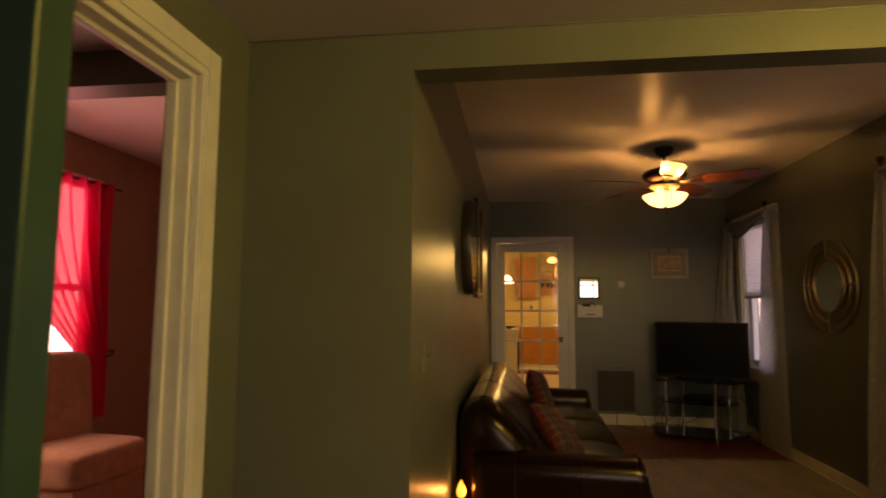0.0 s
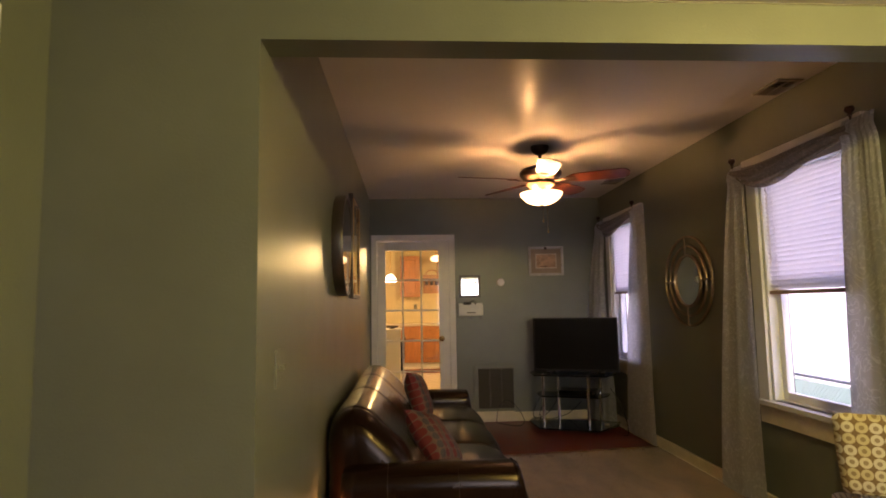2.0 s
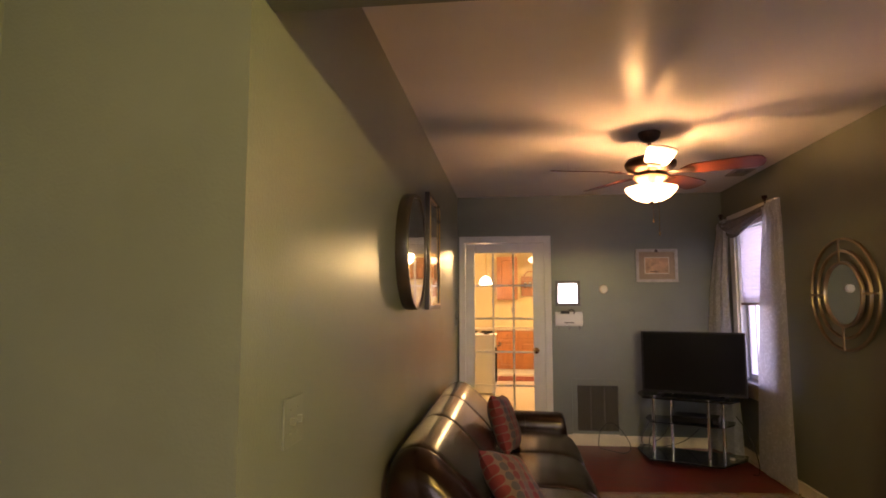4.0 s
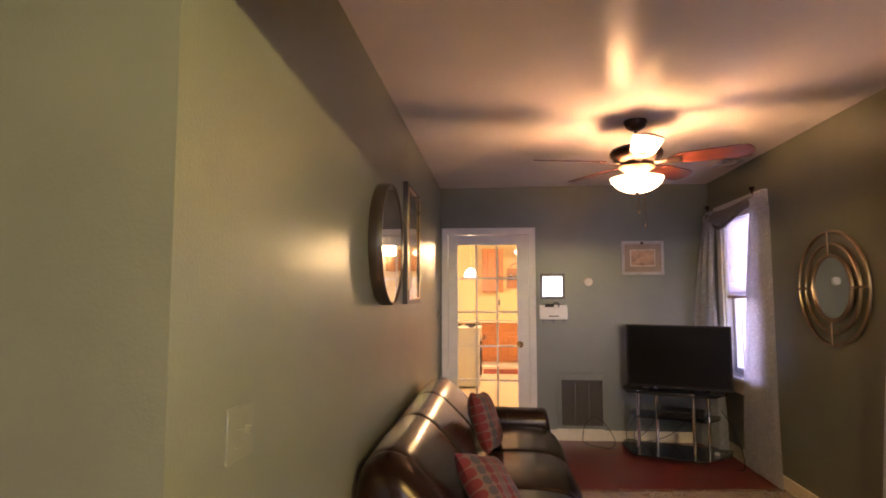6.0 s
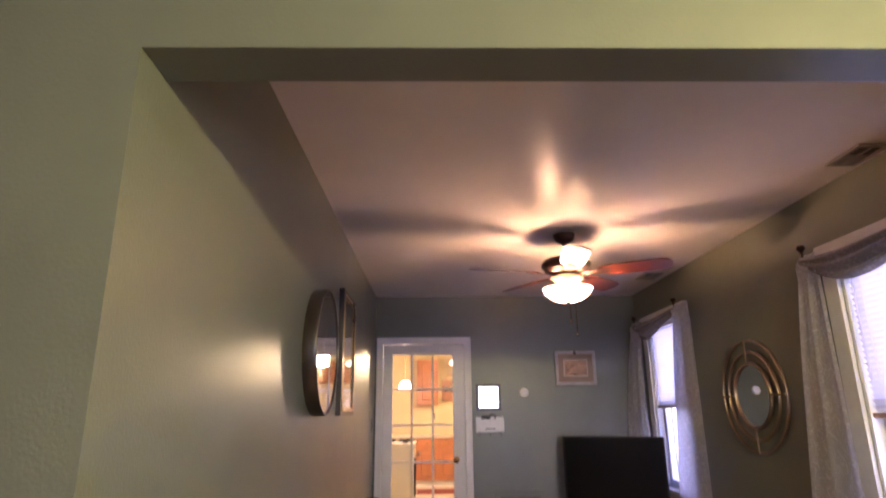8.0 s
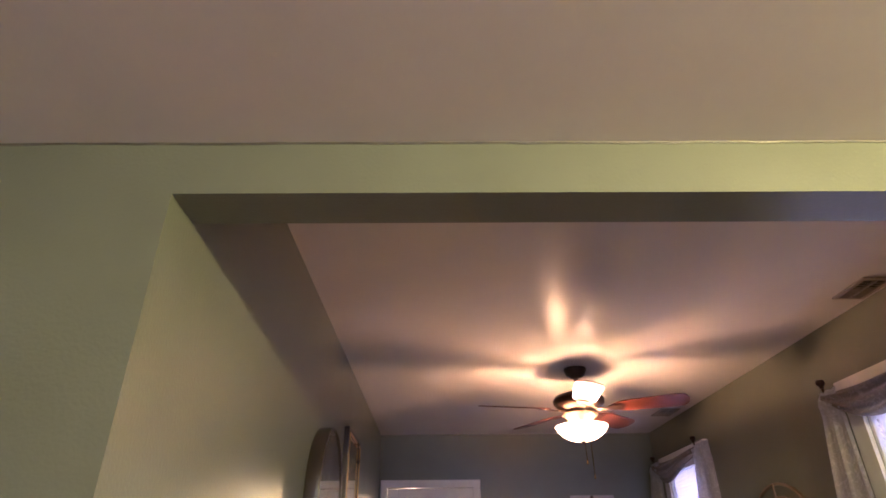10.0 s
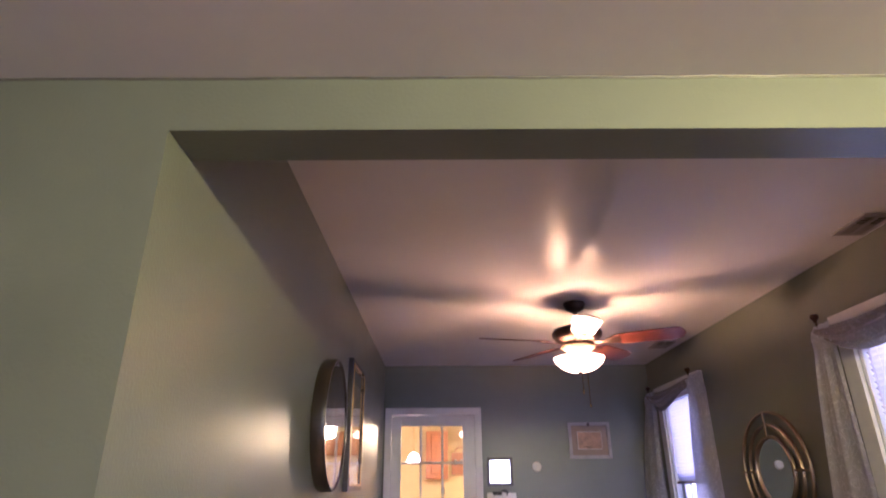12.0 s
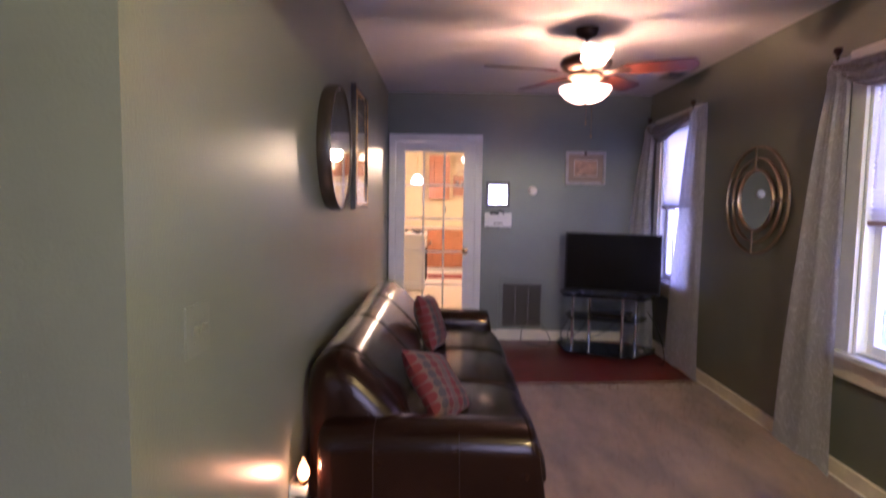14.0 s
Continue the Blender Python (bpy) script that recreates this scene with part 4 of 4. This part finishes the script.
part("frame", boxes((-0.124, -0.025, 0, -0.096, 0, 0.257), (0.096, -0.025, 0, 0.124, 0, 0.257), (-0.096, -0.025, 0, 0.096, 0, 0.028), (-0.096, -0.025, 0.229, 0.096, 0, 0.257), bevel=0.003), DARKFRAME, sm)
part("mirror_glass", boxes((-0.096, -0.012, 0.028, 0.096, -0.008, 0.229)), MIRROR, sm)
org = thing("key_rack", "white letter holder with key hooks and small items", "key rack", pose(1.145, D, 1.185))
part("back_board", boxes((-0.137, -0.012, 0, 0.137, 0, 0.145), bevel=0.003), TRIM, org)
part("pocket_front", boxes((-0.137, -0.060, 0.012, 0.137, -0.050, 0.125), bevel=0.003), TRIM, org)
part("pocket_floor", boxes((-0.137, -0.050, 0.012, 0.137, -0.012, 0.022)), TRIM, org)
part("caption_bar", boxes((-0.05, -0.0615, 0.030, 0.05, -0.060, 0.042)), GREYVENT, org)
for x in (-0.105, 0.0, 0.105):
    part("hook", tube([(x, -0.012, 0.006), (x, -0.03, -0.004), (x, -0.036, -0.026), (x, -0.048, -0.034), (x, -0.056, -0.022)], 0.003, 6), BRONZE, org, smooth=True)
it = tagged(part("sunglasses", boxes((1.06, D - 0.046, 1.30, 1.15, D - 0.020, 1.342), bevel=0.01), BLACK), "dark folded sunglasses in the letter holder", "sunglasses")
it = tagged(part("key_fob", tube([(1.17 + 0.03 * math.cos(k / 10 * 6.28), D - 0.035, 1.325 + 0.03 * math.sin(k / 10 * 6.28)) for k in range(10)], 0.007, 6, True), BLACK, smooth=True), "black cord loop hanging out of the letter holder", "cord")
th = thing("thermostat", "small round white thermostat on the wall", "thermostat", pose(1.499, D, 1.563, 90))
part("wall_plate", lathe([(0, 0), (0.046, 0), (0.046, 0.006), (0, 0.006)], 32), GOLD, th, smooth=True)
part("dial", lathe([(0, 0.006), (0.040, 0.006), (0.041, 0.022), (0.034, 0.032), (0, 0.034)], 32), mat("aged_white_plastic", (0.66, 0.62, 0.55), 0.4, var=0.04), th, smooth=True)

ov = thing("oval_mirror", "oval wall mirror in three thin champagne metal rings", "mirror", pose(W, 2.845, 1.473, 90, 0, -90))


def ring(a0, b0, a1, b1, h):
    """A flat oval band between two ovals, rounded and dished a little towards its inner edge."""
    bm = bmesh.new()
    prof = ((0.0, 0.0), (0.02, h * 0.7), (0.14, h), (0.5, h * 0.80), (0.86, h * 0.92), (0.98, h * 0.6), (1.0, 0.0))
    rows = [[bm.verts.new(((a0 + (a1 - a0) * s) * math.cos(6.2832 * k / 72), (b0 + (b1 - b0) * s) * math.sin(6.2832 * k / 72), 0.010 + z)) for k in range(72)] for s, z in prof]
    for p, q in zip(rows, rows[1:] + rows[:1]):
        for k in range(72):
            bm.faces.new((p[k], p[(k + 1) % 72], q[(k + 1) % 72], q[k]))
    bmesh.ops.recalc_face_normals(bm, faces=bm.faces)
    return bm


for a, b, c, d, h in ((0.374, 0.347, 0.393, 0.364, 0.016), (0.290, 0.270, 0.307, 0.287, 0.017), (0.206, 0.194, 0.228, 0.214, 0.019)):
    part("ring", ring(a, b, c, d, h), GOLD, ov, smooth=True)
part("mirror_glass", (lambda bm: (bmesh.ops.scale(bm, vec=(0.208, 0.196, 1), verts=bm.verts), bm)[1])(lathe([(0, 0.016), (0.97, 0.016), (1.0, 0.012), (1.0, 0.004), (0, 0.004)], 64)), MIRROR, ov)
for k in range(4):
    c, s = (1, 0) if k % 2 == 0 else (0, 1)
    sg = 1 if k < 2 else -1
    i0, i1 = (0.222, 0.385) if c else (0.207, 0.357)
    part("bracket", boxes((sg * i0 * c - 0.007 * s, sg * i0 * s - 0.007 * c, 0.026, sg * i1 * c + 0.007 * s, sg * i1 * s + 0.007 * c, 0.034)) if sg > 0 else
         boxes((sg * i1 * c - 0.007 * s, sg * i1 * s - 0.007 * c, 0.026, sg * i0 * c + 0.007 * s, sg * i0 * s + 0.007 * c, 0.034)), GOLD, ov)

sw = thing("light_switch", "ivory double light switch plate on the wall", "light switch", pose(0, 0.296, 1.118, 90, 0, 90))
part("plate", boxes((-0.065, -0.060, 0, 0.065, 0.060, 0.006), bevel=0.002), PLATE, sw)
for x in (-0.023, 0.023):
    part("toggle", boxes((x - 0.004, -0.008, 0.006, x + 0.004, 0.010, 0.020), bevel=0.001), IVORY, sw)
    for y in (-0.03, 0.03):
        part("screw", lathe([(0, 0.006), (0.004, 0.006), (0.003, 0.008), (0, 0.008)], 10, pose(x, y, 0)), PLATE, sw)
sw2 = thing("light_switch", "narrow switch plate near the glazed door", "light switch", pose(0, 4.72, 1.26, 90, 0, 90))
part("plate", boxes((-0.035, -0.058, 0, 0.035, 0.058, 0.006), bevel=0.003), IVORY, sw2)
part("toggle", boxes((-0.004, -0.006, 0.006, 0.004, 0.010, 0.018)), IVORY, sw2)

gr = thing("return_grille", "painted metal return air grille above the baseboard", "air grille", pose(1.409, D, 0.115))
part("frame", boxes((-0.245, -0.016, 0, -0.195, 0, 0.54), (0.205, -0.016, 0, 0.245, 0, 0.54), (-0.195, -0.016, 0, 0.205, 0, 0.03), (-0.195, -0.016, 0.475, 0.205, 0, 0.54), bevel=0.003), PAINT, gr)
# dark sheet behind the louvres stands in for the duct's shade
part("duct_shade", boxes((-0.195, -0.004, 0.03, 0.205, 0, 0.475)), DARKFRAME, gr)
lou = None
for i in range(36):
    if lou is None:
        lou = part("louvre", boxes((-0.195, -0.010, -0.001, 0.205, 0.002, 0.0012)), GREYVENT, gr)
        o = lou
    else:
        o = new("louvre", lou.data)
        o.parent = gr
    o.location, o.rotation_euler = (0, -0.005, 0.038 + i * 0.0122), (radians(38), 0, 0)
for x in (-0.062, 0.072):
    part("mullion", boxes((x - 0.004, -0.014, 0.03, x + 0.004, -0.010, 0.475)), GREYVENT, gr)


def register(x, y, w, l):
    ob = thing("ceiling_vent", "grey metal air register in the ceiling", "air vent", pose(x, y, H), group="ceiling vents")
    part("frame", boxes((-w / 2, -l / 2, -0.010, -w / 2 + 0.022, l / 2, 0), (w / 2 - 0.022, -l / 2, -0.010, w / 2, l / 2, 0), (-w / 2 + 0.022, -l / 2, -0.010, w / 2 - 0.022, -l / 2 + 0.022, 0), (-w / 2 + 0.022, l / 2 - 0.022, -0.010, w / 2 - 0.022, l / 2, 0), bevel=0.002), VENTW, ob)
    # near-black sheet: shade inside the register, put into colour
    part("duct_shade", boxes((-w / 2 + 0.022, -l / 2 + 0.022, -0.003, w / 2 - 0.022, l / 2 - 0.022, 0)), VENTDARK, ob)
    n = 8
    for i in range(n):
        yy = -l / 2 + 0.03 + (l - 0.06) * i / (n - 1)
        s = part("slat", boxes((-w / 2 + 0.022, -0.010, -0.001, w / 2 - 0.022, 0.010, 0.001)), VENTW, ob)
        s.location, s.rotation_euler = (0, yy, -0.007), (radians(35 if i < n / 2 else -35), 0, 0)
    part("divider", boxes((-0.006, -l / 2 + 0.022, -0.012, 0.006, l / 2 - 0.022, -0.003)), VENTW, ob)


register(2.585, 1.455, 0.155, 0.24)
register(2.53, 4.02, 0.16, 0.26)

# ---- night light and chair ----
NL = (0.055, 1.11)
wo = thing("wall_outlet", "ivory wall outlet beside the sofa", "outlet", pose(0, NL[1] + 0.03, 0.275, 90, 0, 90))
part("plate", boxes((-0.036, -0.058, 0, 0.036, 0.058, 0.006), bevel=0.002), IVORYLIGHT, wo)
part("receptacle", boxes((-0.017, -0.036, 0.006, 0.017, -0.008, 0.008), bevel=0.001), IVORYLIGHT, wo)
cl = thing("night_light", "plug-in night light with glowing amber flame bulb", "night light", pose(NL[0], NL[1], 0.288))
part("plug_body", boxes((-NL[0] + 0.008, -0.016, -0.002, 0.016, 0.016, 0.040), bevel=0.005), IVORYLIGHT, cl, smooth=True)
part("socket", lathe([(0, 0.038), (0.014, 0.038), (0.016, 0.044), (0.016, 0.058), (0.011, 0.062), (0, 0.062)], 20), BRASS, cl, smooth=True)
part("bulb", lathe([(0, 0.060), (0.012, 0.061), (0.021, 0.072), (0.024, 0.088), (0.020, 0.106), (0.012, 0.124), (0.005, 0.138), (0, 0.146)], 24), FLAME, cl, "glowing amber flame-shaped bulb", True)

pc = thing("print_chair", "chair with cream circle-print padded back by the window", "chair", pose(2.215, 0.385, 0.020, 0, 0, -31))


def padded(w0, w1, t, z0, z1):
    """A padded panel with soft corners, narrower at its foot, the print laid flat on both faces."""
    def shape(sign):
        def fn(u, v):
            x, y = 2 * u - 1, 2 * v - 1
            k = 1.0 - 0.10 * max(0.0, abs(x) - 0.7) ** 2 * 4 * abs(y) ** 6
            hw = (w0 + (w1 - w0) * v) / 2
            e = max(0.0, (1 - x ** 8) * (1 - y ** 8)) ** 0.4
            return (hw * x * (1 - 0.03 * y ** 8), sign * t / 2 * e, z0 + (z1 - z0) * (v if abs(x) < 0.8 else 0.5 + (v - 0.5) * (1 - 0.9 * (abs(x) - 0.8) ** 2)))
        return fn
    uvf = lambda a, b: (a * (w0 + w1) / 2, b * (z1 - z0))
    bm = grid(28, 22, shape(-1), uv=uvf)
    b2 = grid(28, 22, shape(1), uv=uvf)
    m2 = bpy.data.meshes.new("t")
    b2.to_mesh(m2)
    b2.free()
    bm.from_mesh(m2)
    bpy.data.meshes.remove(m2)
    bmesh.ops.remove_doubles(bm, verts=bm.verts, dist=1e-4)
    bmesh.ops.recalc_face_normals(bm, faces=bm.faces)
    return bm


part("backrest", padded(0.38, 0.42, 0.075, 0.565, 0.862), SHADECLOTH, pc, "brown fabric printed with cream rings", True)
part("seat", padded(0.42, 0.42, 0.42, 0.39, 0.47), SHADECLOTH, pc, smooth=True).location = (0, 0.20, 0)
for x in (-0.15, 0.15):
    part("back_post", boxes((x - 0.014, -0.012, 0.0, x + 0.014, 0.014, 0.60), bevel=0.003), DARKFRAME, pc)
    part("leg", boxes((x - 0.016, 0.36, 0.0, x + 0.016, 0.39, 0.40), bevel=0.003), DARKFRAME, pc)

# ---- kitchen beyond the door ----
def cabinet(name, x0, x1, y0, y1, z0, z1, label, drawers=False):
    ob = thing(name, label, "cabinet", group="kitchen cabinets")
    part("body", boxes((x0, y0, z0 + (0.10 if drawers else 0), x1, y1, z1), bevel=0.003), OAK, ob)
    if drawers:
        part("toe_kick", boxes((x0, y0 + 0.04, z0, x1, y1, z0 + 0.10)), ENAMEL, ob, "white toe kick board")
    n = max(1, round((x1 - x0) / 0.40))
    w = (x1 - x0) / n
    for i in range(n):
        a, b = x0 + w * i + 0.025, x0 + w * (i + 1) - 0.025
        top = z1 - 0.02
        if drawers:
            d = part("drawer", boxes((a, y0 - 0.018, z1 - 0.16, b, y0, z1 - 0.02), bevel=0.006), OAK, ob)
            part("knob", lathe([(0, 0), (0.010, 0), (0.008, 0.012), (0.014, 0.02), (0, 0.026)], 12, pose((a + b) / 2, y0 - 0.018, z1 - 0.09, 90)), BRONZE, d)
            top = z1 - 0.19
        zb = z0 + (0.12 if drawers else 0.02)
        d = part("door", boxes((a, y0 - 0.034, zb, a + 0.06, y0, top), (b - 0.06, y0 - 0.034, zb, b, y0, top), (a + 0.06, y0 - 0.034, zb, b - 0.06, y0, zb + 0.06), (a + 0.06, y0 - 0.034, top - 0.06, b - 0.06, y0, top)), OAK, ob)
        part("panel", boxes((a + 0.072, y0 - 0.026, zb + 0.072, b - 0.072, y0 - 0.001, top - 0.072), bevel=0.016), OAK, d)
    return ob


cabinet("base_cabinet", 0.26, 1.10, 10.8, 11.4, 0.0, 0.87, "honey oak base cabinet with drawers under the counter", True)
cabinet("base_cabinet", 1.11, 1.95, 10.8, 11.4, 0.0, 0.87, "honey oak base cabinet with drawers under the counter", True)
tagged(part("countertop", boxes((-1.2, 10.76, 0.875, 2.2, 11.4, 0.915), bevel=0.008), COUNTER), "cream laminate kitchen countertop", "countertop")
cabinet("wall_cabinet", 0.27, 0.70, 11.06, 11.4, 1.50, 2.40, "tall honey oak wall cabinet")
cabinet("wall_cabinet", 1.10, 1.9, 11.06, 11.4, 1.95, 2.40, "honey oak wall cabinet")
sr = thing("spice_rack", "small oak wall shelf holding spice jars", "shelf", pose(0.98, 11.4, 1.58))
part("back_board", boxes((-0.20, -0.02, 0, 0.20, 0, 0.42), bevel=0.004), OAK, sr)
for z in (0.0, 0.16, 0.33):
    part("shelf", boxes((-0.20, -0.12, z, 0.20, -0.02, z + 0.018)), OAK, sr)
part("crest", tube([(0.13 * math.cos(k / 12 * math.pi), -0.012, 0.425 + 0.10 * math.sin(k / 12 * math.pi)) for k in range(13)], 0.012, 6), OAK, sr)
for i in range(3):
    jar = thing("spice_jar", "glass spice jar with white lid on the shelf", "jar", pose(0.86 + 0.11 * i, 11.33, 1.759), group="spice jars")
    part("glass", lathe([(0, 0), (0.032, 0), (0.034, 0.01), (0.034, 0.075), (0.024, 0.085), (0, 0.085)], 16), DARKFRAME, jar, smooth=True)
    part("lid", lathe([(0, 0.085), (0.027, 0.085), (0.027, 0.11), (0, 0.11)], 16), ENAMEL, jar, smooth=True)
tagged(part("kitchen_mat", boxes((0.30, 9.75, 0.0, 1.25, 10.35, 0.012), bevel=0.005), mat("striped_mat", (0.30, 0.07, 0.04), 0.9, var=0.5, scale=8, stretch=(1, 8, 1))), "dark red and brown kitchen mat", "mat")
sv = thing("stove", "white enamel gas range with black grates", "stove", pose(-0.32, 8.05, 0))
part("body", boxes((0, 0, 0.03, 0.62, 0.76, 0.90), bevel=0.008), ENAMEL, sv)
part("cooktop", boxes((0.0, 0.0, 0.90, 0.64, 0.76, 0.925), bevel=0.006), ENAMEL, sv)
part("back_panel", boxes((0.0, 0.0, 0.925, 0.06, 0.76, 1.12), bevel=0.008), ENAMEL, sv)
part("oven_door", boxes((0.62, 0.03, 0.20, 0.65, 0.73, 0.72), bevel=0.006), BLACKGLASS, sv)
part("oven_handle", tube([(0.66, 0.06, 0.75), (0.70, 0.07, 0.76), (0.70, 0.69, 0.76), (0.66, 0.70, 0.75)], 0.012), BLACK, sv)
for x, y in ((0.22, 0.2), (0.48, 0.2), (0.22, 0.56), (0.48, 0.56)):
    part("grate", tube([(x - 0.10, y, 0.955), (x + 0.10, y, 0.955)], 0.009, 6), BLACK, sv)
    part("grate", tube([(x, y - 0.10, 0.955), (x, y + 0.10, 0.955)], 0.009, 6), BLACK, sv)
    part("burner", lathe([(0, 0.925), (0.045, 0.925), (0.04, 0.945), (0, 0.948)], 16, pose(x, y, 0)), BLACK, sv)
pd = thing("pendant_lamp", "white glass pendant lamp hanging lit in the kitchen", "lamp", pose(0.10, 9.5, 0))
part("cord", tube([(0, 0, H), (0, 0, 1.90)], 0.006, 6), BRASS, pd)
part("shade", lathe([(0.015, 1.92), (0.04, 1.91), (0.085, 1.87), (0.115, 1.80), (0.12, 1.77)], 32), LAMPK, pd, "lit white glass shade", True)
gl = thing("ceiling_globe", "warm lit glass ceiling light in the kitchen", "ceiling light", pose(1.02, 10.3, 0))
part("stem", lathe([(0, H), (0.06, H), (0.05, H - 0.03), (0.01, H - 0.04), (0.01, 2.34), (0, 2.34)], 20), BRASS, gl, smooth=True)
part("globe", lathe([(0.0, 2.34), (0.04, 2.34), (0.10, 2.30), (0.115, 2.26), (0.08, 2.22), (0, 2.205)], 28), LAMPG, gl, "lit amber glass dish", True)
out = thing("wall_outlet", "ivory wall outlet above the counter", "outlet", pose(0.60, 11.4, 1.28))
part("plate", boxes((-0.036, -0.006, -0.058, 0.036, 0, 0.058), bevel=0.002), IVORY, out)

# ---- bedroom through the open doorway ----
bw = thing("bedroom_window", "bright window behind a red curtain", "window", kind="structure")
for r in ((-2.85, 0.95, 0.75, -2.825, 1.05, 2.15), (-2.85, 1.95, 0.75, -2.825, 2.05, 2.15), (-2.85, 0.95, 2.15, -2.825, 2.12, 2.25), (-2.85, 0.93, 0.70, -2.80, 2.07, 0.75)):
    part("casing", boxes(r, bevel=0.004), TRIM, bw)
# solid wall behind: the pane itself glows in place of daylight
part("pane", boxes((-2.85, 1.05, 0.75, -2.84, 1.95, 2.15)), mat("glowing_pane", (0.9, 0.9, 0.9), 0.4, emit=(1.0, 0.97, 0.95), strength=1.7), bw)
part("meeting_rail", boxes((-2.84, 1.05, 1.40, -2.82, 1.95, 1.45)), TRIM, bw)
rc = thing("red_curtain", "sheer red curtain drawn to one side by a holdback", "curtain")


def rc_fn(u, v):
    z = 2.22 - 1.75 * v
    t = (2.22 - z) / 1.30
    w = 1 - 0.78 * min(1, t) ** 1.6 if t <= 1 else 0.22 + 0.10 * (t - 1)
    y = 2.20 - (1.25 * (1 - u)) * w
    return (-2.775 + 0.028 * math.sin(u * 55 + 0.6 * math.sin(v * 4)) * (0.7 + 0.5 * w), y, z)


part("panel", grid(100, 50, rc_fn), REDCLOTH, rc, smooth=True)
part("rod", tube([(-2.775, 0.9, 2.20), (-2.775, 2.26, 2.20)], 0.008), BRONZE, rc)
hb = thing("curtain_holdback", "dark metal curtain holdback on the bedroom wall", "curtain hook", pose(-2.85, 2.24, 0.95))
part("plate", lathe([(0, 0), (0.035, 0), (0.03, 0.01), (0, 0.012)], 20, pose(0, 0, 0, 0, 90)), BRONZE, hb, smooth=True)
part("arm", tube([(0, 0, 0), (0.10, 0, 0), (0.11, -0.03, -0.03), (0.11, -0.10, -0.04)], 0.008), BRONZE, hb, smooth=True)
ch = thing("upholstered_chair", "tan fabric upholstered chair by the bedroom window", "chair", pose(-2.22, 1.27, 0, 0, 0, -6))
part("seat", puff(0.56, 0.56, 0.20, 0.25, 12, 0.1, pose(0.0, 0, 0.40)), TAN, ch, smooth=True)
part("skirt", boxes((-0.26, -0.26, 0.02, 0.26, 0.26, 0.32), bevel=0.02), TAN, ch, smooth=True)
part("backrest", puff(0.16, 0.56, 0.66, 0.25, 12, 0.05, pose(-0.24, 0, 0.67, 0, -6)), TAN, ch, smooth=True)


# ---- unseen fittings added for the near room's bulb and the kitchen fill ----
def flush_light(x, y, z, label):
    """A ceiling plate with an open glass collar round its bulb."""
    ob = thing("unseen_ceiling_light", label, "ceiling light", pose(x, y, z))
    part("plate", lathe([(0, 0), (0.13, 0), (0.13, -0.012), (0.02, -0.03), (0.02, -0.06), (0, -0.06)], 32), BRASS, ob, smooth=True)
    part("glass_collar", lathe([(0.128, -0.012), (0.150, -0.05), (0.145, -0.10), (0.142, -0.10), (0.147, -0.05), (0.125, -0.012)], 32), GLASS, ob, smooth=True).visible_shadow = False


flush_light(1.9, -1.35, HN, "unseen brass ceiling light of the near room, lit")
flush_light(1.3, 8.4, H, "unseen brass ceiling light added to the kitchen, lit")
plug = thing("power_adapter", "small grey power adapter on the glass base shelf", "adapter", CS @ pose(0.30, -0.02, 0.050))
part("case", boxes((-0.022, -0.016, 0, 0.022, 0.016, 0.02), bevel=0.004), GREYFRAME, plug)
part("lead", tube([(0.03, 0, 0.014), (0.06, 0.02, 0.012), (0.09, 0.08, 0.006), (0.10, 0.14, 0.006)], 0.002, 6), GREYFRAME, plug, smooth=True)
